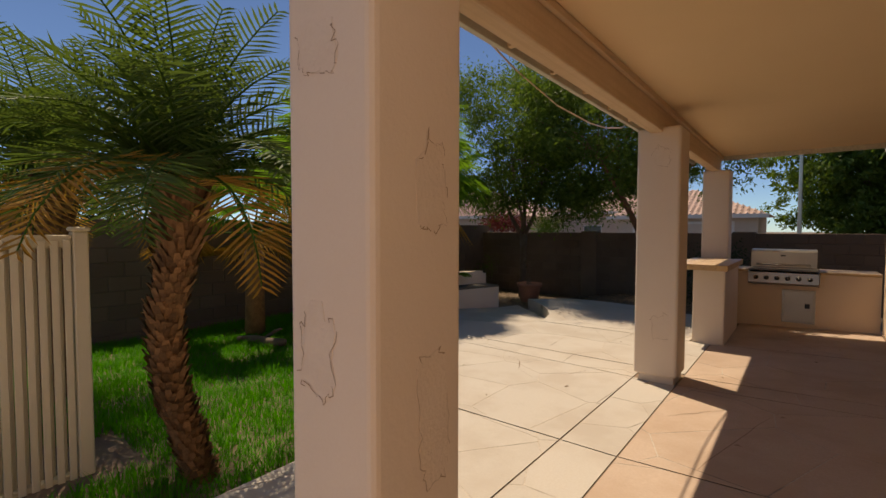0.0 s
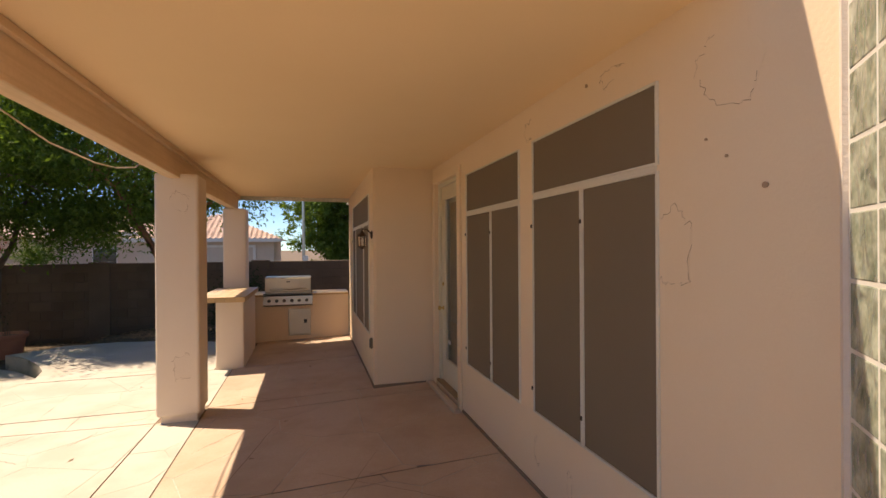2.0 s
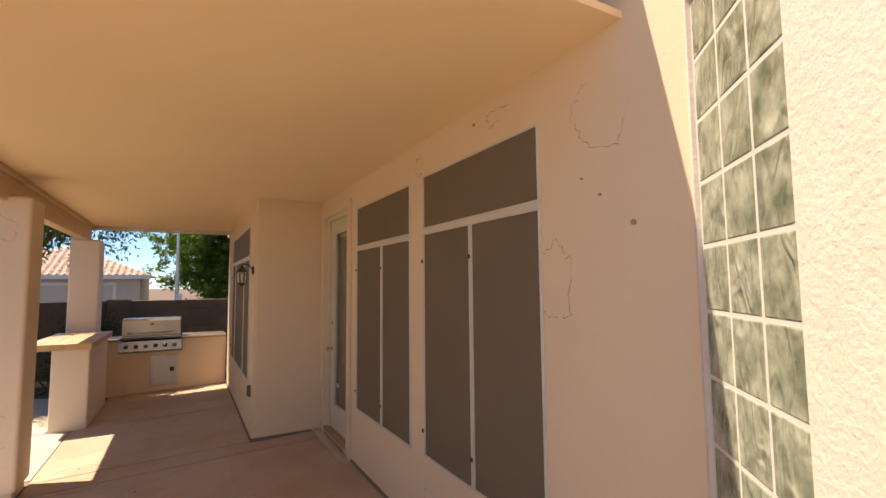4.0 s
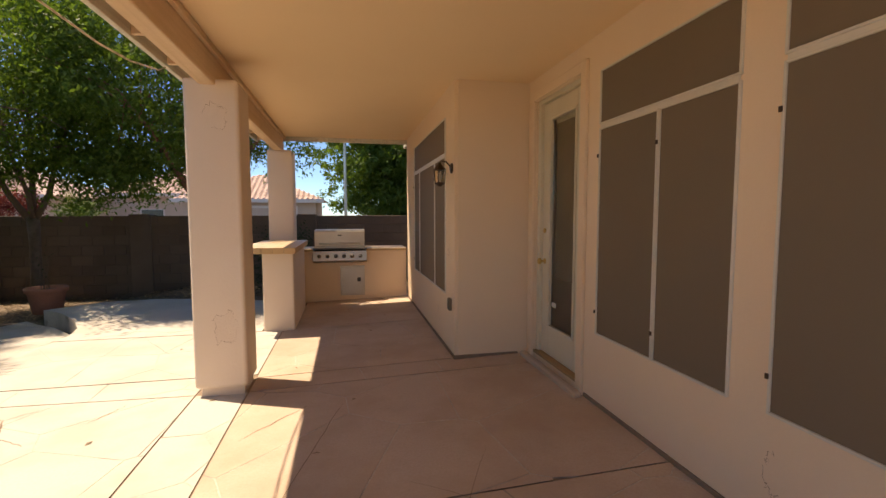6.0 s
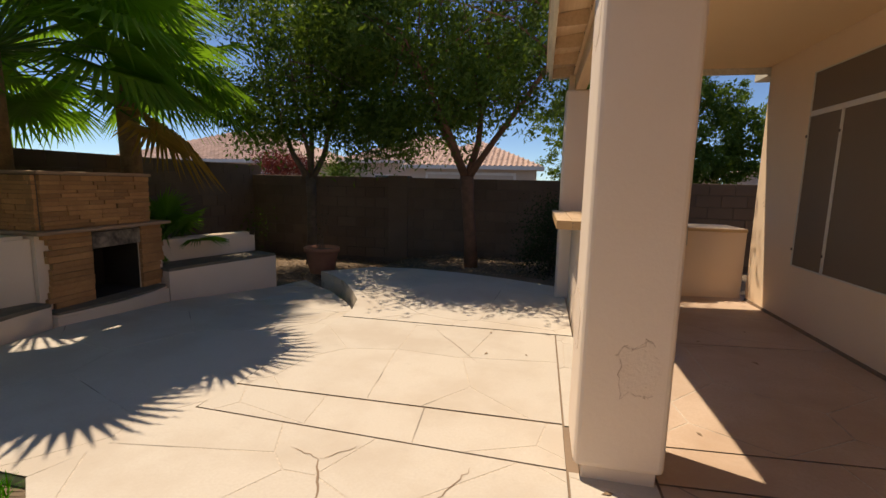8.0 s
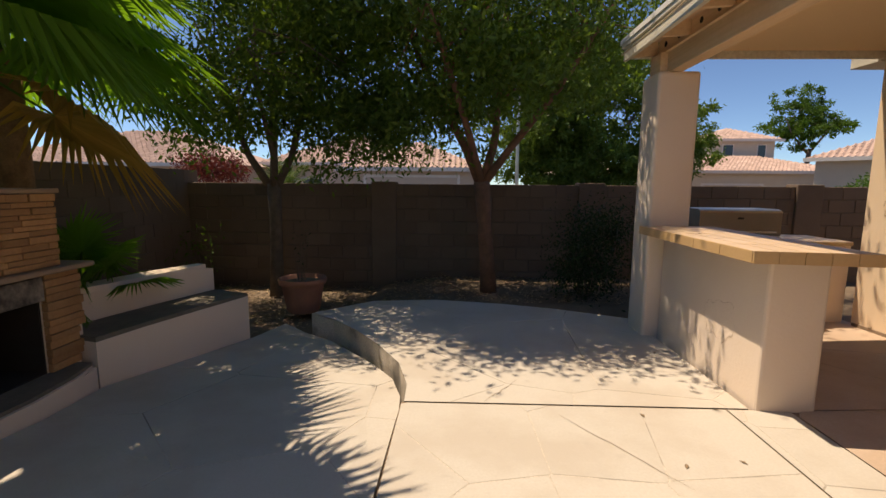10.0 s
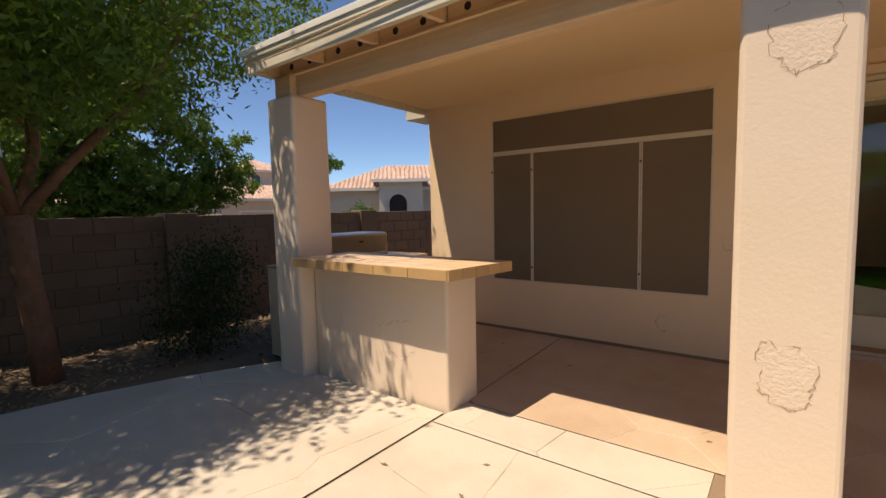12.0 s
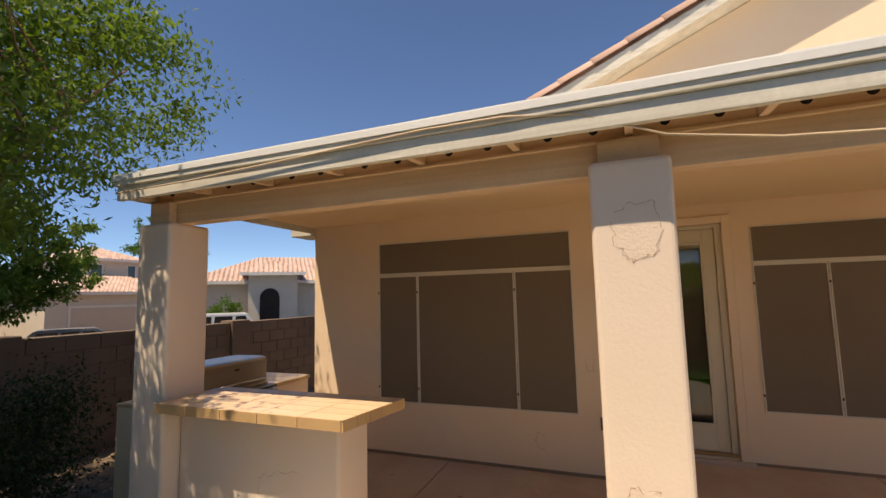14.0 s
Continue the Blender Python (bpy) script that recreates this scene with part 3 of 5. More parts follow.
def patch(parent, plane, at, cu, cz, w, h, out, rng, crack=True, filled=True):
    """A ragged patch of rougher stucco with cracks round it, on a face with x or y constant; out: +1 or -1, the way the face looks."""
    pts = ragged(cu, cz, w, h, rng)
    to = (lambda u, z, d: (at + out * d, u, z)) if plane == "x" else (lambda u, z, d: (u, at + out * d, z))
    if filled:
        b = bmesh.new()
        vs = [b.verts.new(to(u, z, 0.0015)) for u, z in pts]
        lo = [b.verts.new(to(u, z, -0.004)) for u, z in pts]
        mid = b.verts.new(to(cu, cz, 0.0015))
        for k in range(len(vs)):
            b.faces.new((vs[k], vs[(k + 1) % len(vs)], mid))
        for k in range(len(vs)):
            b.faces.new((vs[k], vs[(k + 1) % len(vs)], lo[(k + 1) % len(vs)], lo[k]))
        part("stucco_patch", b, STUCCO if parent.name.startswith("wall") else STUCCO_REPAIR, parent, "rough ragged stucco repair")
    if crack:
        b = bmesh.new()
        n = len(pts)
        start = rng.randrange(n)
        run = []
        for k in range(int(n * rng.uniform(0.6, 0.95))):
            u, z = pts[(start + k) % n]
            u2, z2 = pts[(start + k + 1) % n]
            for f in (0, 0.33, 0.66):
                run.append((u + (u2 - u) * f + rng.uniform(-0.012, 0.012), z + (z2 - z) * f + rng.uniform(-0.012, 0.012)))
        for a, c in zip(run, run[1:]):
            if rng.random() < 0.12:
                continue
            du, dz = c[0] - a[0], c[1] - a[1]
            d = math.hypot(du, dz) or 1
            ww = rng.uniform(0.0004, 0.0018)
            nu, nz = -dz / d * ww, du / d * ww
            b.faces.new([b.verts.new(to(*q, 0.003)) for q in ((a[0] + nu, a[1] + nz), (c[0] + nu, c[1] + nz), (c[0] - nu, c[1] - nz), (a[0] - nu, a[1] - nz))])
        part("crack", b, CRACK, parent, "fine dark crack")


rng = random.Random(4)
patch(P1, "y", 1.995, -0.20, 2.03, 0.19, 0.18, -1, rng)
patch(P1, "y", 1.995, -0.21, 1.12, 0.16, 0.28, -1, rng)
patch(P1, "x", 0.035, 2.24, 1.62, 0.14, 0.30, 1, rng)
patch(P1, "x", 0.035, 2.25, 0.90, 0.16, 0.45, 1, rng)
patch(P2, "y", 5.92, -0.16, 2.20, 0.16, 0.20, -1, rng)
patch(P2, "y", 5.92, -0.14, 0.55, 0.18, 0.26, -1, rng)
patch(P2, "x", -0.385, 6.10, 2.10, 0.22, 0.28, -1, rng)
patch(P2, "x", -0.385, 6.12, 0.72, 0.20, 0.26, -1, rng)
house = bpy.data.objects["wall_set_back"]
patch(house, "x", WALL_X, 2.13, 2.38, 0.26, 0.28, -1, rng)
patch(house, "x", WALL_X, 2.40, 1.72, 0.20, 0.34, -1, rng)
patch(house, "x", WALL_X, 2.78, 2.58, 0.20, 0.08, -1, rng, filled=False)
patch(house, "x", WALL_X, 3.70, 2.52, 0.10, 0.14, -1, rng, filled=False)
patch(house, "x", WALL_X, 3.60, 0.36, 0.06, 0.18, -1, rng, filled=False)
patch(house, "x", WALL_X, 3.20, 0.30, 0.05, 0.2, -1, rng, filled=False)
bay = bpy.data.objects["wall_forward"]
patch(bay, "x", BAY_X, 9.55, 1.25, 0.05, 0.15, -1, rng, filled=False)
patch(bay, "x", BAY_X, 7.05, 0.36, 0.10, 0.16, -1, rng, filled=False)
patch(bay, "x", BAY_X, 6.55, 1.15, 0.08, 0.2, -1, rng, filled=False)
for y_, z_, r_ in ((1.983, 1.925, 0.011), (2.13, 2.05, 0.006), (2.22, 2.13, 0.005), (3.0, 2.60, 0.010)):
    b = bmesh.new()
    bmesh.ops.create_cone(b, segments=10, radius1=r_, radius2=r_ * 0.7, depth=0.012, cap_ends=True, matrix=Matrix.Translation((WALL_X - 0.002, y_, z_)) @ Matrix.Rotation(math.pi / 2, 4, "Y"))
    part("anchor_hole", b, CRACK, house, "small rusty anchor hole")


# ---- screened windows ----
def screen_window(name, x, y0, y1, z0, z1, transom, mullions, label):
    """Solar screens in white frames: one across the top, others side by side below."""
    w = thing(name, label, "window", "screened windows", "structure")
    part("pane", box(x + 0.07, x + 0.078, y0, y1, z0, z1), GLASS, w)
    def screen(a, b, c, d):
        f = 0.012
        part("screen", box(x - 0.004, x + 0.002, a + f, b - f, c + f, d - f), SCREEN, w, "taut brown sun screen mesh")
        for bx in ((a, a + f, c, d), (b - f, b, c, d), (a + f, b - f, c, c + f), (a + f, b - f, d - f, d)):
            part("frame_bar", box(x - 0.014, x + 0.006, *bx, 0.002), SCREEN_FRAME, w)
    screen(y0 - 0.012, y1 + 0.012, transom + 0.012, z1 + 0.012)
    cols = [y0 - 0.012, *mullions, y1 + 0.012]
    for a, b in zip(cols, cols[1:]):
        screen(a + (0.003 if a != cols[0] else 0), b - (0.003 if b != cols[-1] else 0), z0 - 0.012, transom - 0.012)
    part("transom_bar", box(x - 0.010, x + 0.03, y0, y1, transom - 0.011, transom + 0.011), SCREEN_FRAME, w)
    clip = finish("clip", box(-0.008, 0.0, -0.008, 0.008, -0.012, 0.012, 0.002), BRONZE)
    for c in cols[1:]:
        for zz in (z0 + 0.15, transom - 0.2):
            k = part("clip", clip, None, w)
            k.location = (x - 0.0145, c, zz)
    return w


screen_window("window_1", WALL_X, 2.48, 3.618, 0.62, 2.43, 2.065, [3.05], "large window covered by brown sun screens in white frames")
screen_window("window_2", WALL_X, 3.846, 4.983, 0.608, 2.418, 2.05, [4.38], "narrower window covered by brown sun screens in white frames")
screen_window("window_3", BAY_X, 6.687, 8.846, 0.643, 2.413, 2.05, [7.258, 8.366], "wide three-part window covered by brown sun screens")

# ---- glass blocks ----
gb = thing("window_glass_block", "tall window of wavy glass blocks in white mortar", "window", kind="structure")
gb.matrix_basis = Matrix.Translation((A[0], A[1], 0)) @ Matrix((( U.x, N.x, 0), (U.y, N.y, 0), (0, 0, 1))).to_4x4()
blk = finish("glass_block", box(0.006, 0.172, 0.0, 0.08, 0.006, 0.190, 0.005, 2), GLASS_BLOCK)
for i in range(3):
    for j in range(11):
        g = part("glass_block", blk, None, gb)
        g.location = (0.026 + i * 0.176, 0.012, 0.458 + j * 0.194)
part("mortar", box(0.021, 0.559, 0.014, 0.09, 0.451, 2.619), TRIM_FAR, gb, "white mortar joints")

# ---- glazed door ----
door = thing("door_1", "cream painted glazed patio door, closed, with blind behind glass", "door", kind="structure")
DX = WALL_X + 0.05
def bar(name, y0, y1, z0, z1, x0=DX, x1=DX + 0.045, mat=None, label="", bevel=0.004):
    return part(name, box(x0, x1, y0, y1, z0, z1, bevel), mat or DOOR_PAINT, door, label)
leaf = bar("stile", 5.305, 5.415, 0.17, 2.435)
bar("stile", 5.900, 6.040, 0.17, 2.435)
bar("top_rail", 5.415, 5.900, 2.30, 2.435)
bar("bottom_rail", 5.415, 5.900, 0.17, 0.42)
for a in ((5.415, 5.440, 0.42, 2.30), (5.875, 5.900, 0.42, 2.30), (5.440, 5.875, 0.42, 0.445), (5.440, 5.875, 2.275, 2.30)):
    bar("glazing_bead", *a, DX - 0.012, DX + 0.02)
part("pane", box(DX + 0.022, DX + 0.028, 5.435, 5.880, 0.44, 2.28), GLASS, door)
blind = part("blind", box(DX + 0.05, DX + 0.075, 5.430, 5.890, 2.24, 2.29, 0.004), DOOR_PAINT, door, "half lowered slatted blind")
slat = finish("blind_slat", box(-0.012, 0.012, 5.435, 5.885, -0.0008, 0.0008), material("blind_slat_tan", (0.25, 0.19, 0.13), rough=0.6, bump=0))
for k in range(72):
    s_ob = part("blind_slat", slat, None, blind)
    s_ob.matrix_basis = pose(DX + 0.062, 0, 2.23 - k * 0.019, 0, 55, 0)
for y0, y1, z0, z1 in ((5.242, 5.302, 0.17, 2.478), (6.043, 6.098, 0.17, 2.478), (5.302, 6.043, 2.438, 2.478)):
    bar("jamb", y0, y1, z0, z1, DX - 0.03, DX + 0.10)
bar("threshold", 5.242, 6.098, 0.142, 0.168, DX - 0.06, DX + 0.12, THRESHOLD, "worn wooden threshold")
casing = bar("casing", 5.160, 5.238, 0.0, 2.56, WALL_X - 0.03, WALL_X - 0.001, STUCCO, "stucco door surround")
bar("casing", 6.105, 6.185, 0.0, 2.56, WALL_X - 0.03, WALL_X - 0.001, STUCCO)
bar("casing", 5.238, 6.105, 2.482, 2.56, WALL_X - 0.03, WALL_X - 0.001, STUCCO)
bar("sill_step", 5.120, 6.210, 0.0, 0.125, WALL_X - 0.10, WALL_X - 0.031, CONCRETE_PLAIN, "low concrete sill", 0.012)
for z_, r_, nm in ((1.02, 0.028, "door_knob"), (1.30, 0.022, "deadbolt")):
    b = lathe([(r_ * 0.95, 0.0), (r_ * 0.95, 0.008), (0.011, 0.012), (0.011, 0.035), (r_, 0.045), (r_, 0.06), (r_ * 0.6, 0.07)] if nm == "door_knob" else [(r_, 0), (r_, 0.012), (r_ * 0.7, 0.016)], 14)
    bmesh.ops.transform(b, matrix=Matrix.Translation((DX, 5.985, z_)) @ Matrix.Rotation(-math.pi / 2, 4, "Y"), verts=b.verts)
    part(nm, b, BRASS, door, "worn brass " + nm.replace("_", " "), True)
part("sticker", box(DX + 0.018, DX + 0.0215, 5.780, 5.870, 0.62, 0.66), SCREEN_FRAME, door, "small white sticker")

# ---- wall lantern, outlet ----
lamp = thing("wall_lantern", "bronze wall lantern with seeded glass beside the window", "wall lamp", at=(BAY_X, 6.40, 1.86))
b = lathe([(0.05, 0), (0.05, 0.012), (0.03, 0.02)], 16)
bmesh.ops.transform(b, matrix=Matrix.Translation((0.0, 0, 0.03)) @ Matrix.Rotation(-math.pi / 2, 4, "Y") , verts=b.verts)
part("wall_plate", b, BRONZE, lamp)
part("arm", tube([(-0.01, 0, 0.04), (-0.06, 0, 0.09), (-0.11, 0, 0.10), (-0.12, 0, 0.075)], 0.008), BRONZE, lamp)
def frustum(r0, r1, z0, z1, centre):
    return lathe([(r0, z0), (r1, z1)], 6, centre=centre)
part("roof_cap", lathe([(0.065, 0.03), (0.06, 0.04), (0.02, 0.085), (0.012, 0.10)], 6, centre=(-0.12, 0, -0.02)), BRONZE, lamp)
part("glass_shade", lathe([(0.042, -0.09), (0.052, 0.025)], 6, centre=(-0.12, 0, -0.02)), GLASS_LAMP, lamp, "seeded amber glass")
part("bottom_plate", lathe([(0.012, -0.125), (0.03, -0.11), (0.05, -0.10), (0.05, -0.088)], 6, centre=(-0.12, 0, -0.02)), BRONZE, lamp)
part("bulb", lathe([(0.008, -0.08), (0.012, -0.05), (0.016, -0.02), (0.006, 0.005)], 8, centre=(-0.12, 0, -0.02)), SCREEN_FRAME, lamp)
for k in range(6):
    a = math.pi / 3 * k
    part("lantern_bar", tube([(-0.12 + 0.046 * math.cos(a), 0.046 * math.sin(a), -0.11), (-0.12 + 0.056 * math.cos(a), 0.056 * math.sin(a), 0.008)], 0.004, 5), BRONZE, lamp)
outlet = tagged(new("outlet_cover", finish("outlet_cover", box(BAY_X - 0.03, BAY_X + 0.001, 6.405, 6.48, 0.505, 0.625, 0.006, 2), SCREEN)), "grey weatherproof outlet cover on the wall", "outlet")
part("flap", box(BAY_X - 0.036, BAY_X - 0.0305, 6.413, 6.472, 0.515, 0.615, 0.002), STEEL_DARK, outlet)

# ---- bar ----
bm = box(-0.222, 0.152, 8.015, 9.495, -0.1, 0.985, 0.02, 2)
bar_wall = solid("bar_wall", bm, STUCCO_PILLAR, "peach stucco bar wall between pillar and patio", "wall")
patch(bar_wall, "x", -0.222, 8.5, 0.46, 0.34, 0.30, -1, rng)
bar_top = thing("bar_top", "tan tiled bar counter with amber tile edge", "countertop")
BL, BR, BN, BF = -0.452, 0.205, 7.825, 9.496           # sides, near edge and far end of the counter


def near_edge(x):
    return BN - 0.09 * (x - BL) / (BR - BL)


part("core", prism([(BL + 0.012, near_edge(BL) + 0.012), (BR - 0.012, near_edge(BR) + 0.012), (BR - 0.012, BF), (BL + 0.012, BF)], 0.990, 1.045), MORTAR, bar_top)
for i in range(5):
    xa, xb = BL + (BR - BL) * i / 5 + 0.002, BL + (BR - BL) * (i + 1) / 5 - 0.002
    for j in range(5):
        ya, yb = [[near_edge(x) + (BF - near_edge(x)) * k / 5 for x in (xa, xb)] for k in (j, j + 1)]
        part("tile", prism([(xa, ya[0] + 0.002), (xb, ya[1] + 0.002), (xb, yb[1] - 0.002), (xa, yb[0] - 0.002)], 1.0455, 1.0575, bevel=0.002), TILE_BAR, bar_top)
    part("edge_tile", prism([(xa, near_edge(xa)), (xb, near_edge(xb)), (xb, near_edge(xb) + 0.0115), (xa, near_edge(xa) + 0.0115)], 0.985, 1.056), TILE_EDGE, bar_top)
for x0, x1, yn in ((BL, BL + 0.0115, near_edge(BL)), (BR - 0.0115, BR, near_edge(BR))):
    step = (BF - yn - 0.014) / 5
    for j in range(5):
        part("edge_tile", box(x0, x1, yn + 0.014 + j * step + 0.002, yn + 0.014 + (j + 1) * step - 0.002, 0.985, 1.056, 0.002), TILE_EDGE, bar_top)

# ---- grill island ----
GY = 9.865
island = thing("grill_island", "peach stucco island that holds the grill", "counter", at=(0.9, GY, 0))
for name, x0, x1, top in (("pier", 0.02, 0.255, 0.845), ("pier", 1.13, BAY_X - 0.012, 0.845), ("base", 0.255, 1.13, 0.655)):
    part(name, box(x0 - 0.9, x1 - 0.9, 0, 10.62 - GY, -0.1, top), STUCCO, island)
for x0, x1 in ((0.02, 0.255), (1.125, BAY_X - 0.012)):
    ct = thing("island_counter", "pale tiled counter beside the grill", "countertop")
    part("slab", box(x0, x1, GY - 0.03, 10.64, 0.847, 0.878, 0.004), TILE_EDGE, ct)
    n = max(1, round((x1 - x0) / 0.23))
    for k in range(n):
        for j in range(3):
            part("tile", box(x0 + (x1 - x0) / n * k + 0.003, x0 + (x1 - x0) / n * (k + 1) - 0.003, GY - 0.026 + j * 0.222, GY - 0.026 + (j + 1) * 0.222 - 0.005, 0.8785, 0.888, 0.002), TILE_BAR, ct)
grill = thing("grill", "stainless steel built-in gas grill with closed hood", "grill", at=(0.69, GY, 0))
part("firebox", box(-0.41, 0.41, -0.02, 0.5, 0.66, 0.93, 0.008), STEEL, grill)
hood = part("hood", extrude_profile([(0.0, 0.935), (-0.004, 1.165), (0.012, 1.188), (0.05, 1.20), (0.42, 1.20), (0.48, 1.15), (0.50, 0.935)], "x", -0.405, 0.405), STEEL, grill)
part("hood_handle", tube([(-0.33, -0.045, 0.975), (0.33, -0.045, 0.975)], 0.013, 10), STEEL, grill, smooth=True)
for sx in (-0.3, 0.3):
    part("handle_post", tube([(sx, -0.045, 0.975), (sx, 0.002, 0.975)], 0.009, 8), STEEL, grill)
part("badge", box(-0.03, 0.03, -0.004, 0.001, 1.10, 1.12), STEEL_DARK, grill)
part("control_panel", extrude_profile([(-0.15, 0.70), (-0.13, 0.855), (-0.02, 0.875), (-0.02, 0.68), (-0.13, 0.68)], "x", -0.43, 0.43), STEEL, grill)
part("drip_rail", box(-0.43, 0.43, -0.135, -0.02, 0.881, 0.905, 0.006), STEEL_DARK, grill)
knob_bm = lathe([(0.030, 0.0), (0.030, 0.006), (0.021, 0.008), (0.019, 0.035), (0.015, 0.038)], 18)
bmesh.ops.transform(knob_bm, matrix=Matrix.Rotation(math.radians(97), 4, "X"), verts=knob_bm.verts)
knob_me = finish("knob", knob_bm, STEEL_DARK, True)
ring_bm = lathe([(0.036, 0.0), (0.036, 0.004), (0.030, 0.005)], 18)
bmesh.ops.transform(ring_bm, matrix=Matrix.Rotation(math.radians(97), 4, "X"), verts=ring_bm.verts)
ring_me = finish("bezel", ring_bm, STEEL, True)
for k in range(6):
    kx = -0.33 + k * 0.132
    q = part("knob", knob_me, None, grill, "dark grip knob in a steel bezel")
    q.location = (kx, -0.146, 0.775)
    r = part("bezel", ring_me, None, q)
access = thing("access_door", "steel access door with black latch in the island", "cabinet door", at=(0.89, GY - 0.001, 0))
part("frame", box(-0.20, 0.20, -0.012, 0, 0.10, 0.60, 0.004), STEEL, access)
part("door_panel", box(-0.175, 0.175, -0.022, -0.0125, 0.125, 0.575, 0.005), STEEL, access)
part("latch", box(0.075, 0.135, -0.032, -0.0225, 0.33, 0.40, 0.004), BLACK, access, "black recessed latch")

# ---- block fences ----
def block_fence(name, along, at, u0, u1, z0, z1, label, near, course=0.2, length=0.4, thick=0.2):
    """A wall of concrete blocks: the stretch u in near is laid block by block, the rest is one mesh."""
    w = thing(name, label, "block wall", kind="structure")
    core = box(u0, u1, at + 0.012, at + thick - 0.012, z0 - 0.2, z1 - 0.012) if along == "x" else box(at - thick + 0.012, at - 0.012, u0, u1, z0 - 0.2, z1 - 0.012)
    part("mortar", core, MORTAR, w)
    g = 0.005
    me = finish("block", box(g, length - g, 0, thick, g, course - g, 0.006), BLOCK)
    if along == "y":
        b2 = box(-thick, 0, g, length - g, g, course - g, 0.006)
        me = finish("block", b2, BLOCK)
    rest = bmesh.new()
    rows = round((z1 - z0) / course)
    for r in range(rows):
        u = u0 - (length / 2 if r % 2 else 0)
        while u < u1:
            if near[0] <= u <= near[1]:
                o = part("block", me, None, w)
                jit = 0.002 * noise.noise((u * 3, r * 2.1, at))
                o.location = (u, at + jit, z0 + r * course) if along == "x" else (at + jit, u, z0 + r * course)
            else:
                z = z0 + r * course
                if along == "x":
                    box(u + g, u + length - g, at, at + thick, z + g, z + course - g, bm=rest)
                else:
                    box(at - thick, at, u + g, u + length - g, z + g, z + course - g, bm=rest)
            u += length
    tagged(part("block_field", rest, BLOCK, w), kind="stuff")
    return w


back = block_fence("fence_back", "x", FENCE_Y, -6.6, 9.2, -0.36, 1.44, "dark brown concrete block wall behind the yard", (-6.7, 4.7))
left = block_fence("fence_left", "y", FENCE_X, -3.0, 12.7, -0.36, 1.64, "dark brown concrete block wall beside the lawn", (1.0, 11.4))
for x_ in (-3.32, -0.05, 3.28):
    part("pilaster", box(x_ - 0.2, x_ + 0.2, FENCE_Y - 0.045, FENCE_Y + 0.24, -0.4, 1.47, 0.01), BLOCK, back, "block pilaster")

# ---- fireplace and benches ----
def sweep_wall(points, z0, z1, thick, side, bm=None, bevel=0.0):
    """A wall of that thickness along a line in plan, to its left (side 1) or right (side -1)."""
    pts = [Vector((x, y)) for x, y in points]
    off = []
    for k, p in enumerate(pts):
        d = (pts[min(k + 1, len(pts) - 1)] - pts[max(k - 1, 0)]).normalized()
        off.append(p + Vector((-d.y, d.x)) * thick * side)
    return prism([tuple(p) for p in pts] + [tuple(p) for p in off[::-1]], z0, z1, bm, bevel)


def bench(name, front, label, seat_z, back_z, side):
    b = thing(name, label, "bench", "stucco benches by the fireplace")
    part("seat_wall", sweep_wall(front, -0.45, seat_z - 0.035, 0.46, side), STUCCO_PILLAR, b)
    part("seat", sweep_wall(front, seat_z - 0.034, seat_z, 0.455, side, bevel=0.008), SEAT_TOP, b, "grey weathered seat slab")
    inner = []
    pts = [Vector(p) for p in front]
    for k, p in enumerate(pts):
        d = (pts[min(k + 1, len(pts) - 1)] - pts[max(k - 1, 0)]).normalized()
        inner.append(p + Vector((-d.y, d.x)) * 0.461 * side)
    part("backrest", sweep_wall([tuple(p) for p in inner], -0.45, back_z, 0.22, side, bevel=0.05), STUCCO_PILLAR, b, "rounded stucco backrest")
    return b


bench("fireplace_bench", [(-4.80, 8.36), (-4.70, 8.75), (-4.52, 9.3), (-4.34, 9.83)], "peach stucco bench with grey seat beside the fireplace", 0.28, 0.56, 1)
bench("fireplace_bench", [(-4.83, 7.05), (-4.80, 6.75), (-4.72, 6.4), (-4.60, 6.05)], "peach stucco bench curving from the fireplace", 0.20, 0.48, -1)

fire = thing("fireplace", "outdoor fireplace of stacked tan ledge stone with sooty opening", "fireplace")
FX = -4.93
part("hearth", prism([(-4.78, 7.06), (-4.72, 7.4), (-4.70, 7.75), (-4.74, 8.1), (-4.80, 8.345), (-5.3, 8.345), (-5.3, 7.06)], -0.45, 0.08, bevel=0.02), STUCCO_PILLAR, fire, "rounded stucco hearth")
part("hearth_slab", prism([(-4.80, 7.08), (-4.745, 7.4), (-4.725, 7.75), (-4.76, 8.1), (-4.82, 8.33), (-5.25, 8.33), (-5.25, 7.08)], 0.081, 0.105), SEAT_TOP, fire)
bm = box(-5.75, FX - 0.03, 7.06, 7.56, 0.0, 0.80)
box(-5.75, FX - 0.03, 8.12, 8.44, 0.0, 0.80, bm=bm)
box(-5.75, -5.45, 7.56, 8.12, 0.0, 0.80, bm=bm)
box(-5.75, FX - 0.03, 7.56, 8.12, 0.62, 0.80, bm=bm)
part("core", bm, STUCCO_PILLAR, fire)
bm = box(-5.449, -5.43, 7.565, 8.115, 0.106, 0.62)
box(-5.43, FX - 0.035, 7.561, 7.575, 0.106, 0.62, bm=bm)
box(-5.43, FX - 0.035, 8.105, 8.119, 0.106, 0.62, bm=bm)
box(-5.43, FX - 0.035, 7.575, 8.105, 0.106, 0.115, bm=bm)
part("firebox_lining", bm, SOOT_AND_SHADE, fire, "soot blackened firebox")
part("lintel", box(FX - 0.03, FX + 0.012, 7.56, 8.12, 0.62, 0.785, 0.006), SOOT_STONE, fire, "smoke stained pale lintel")
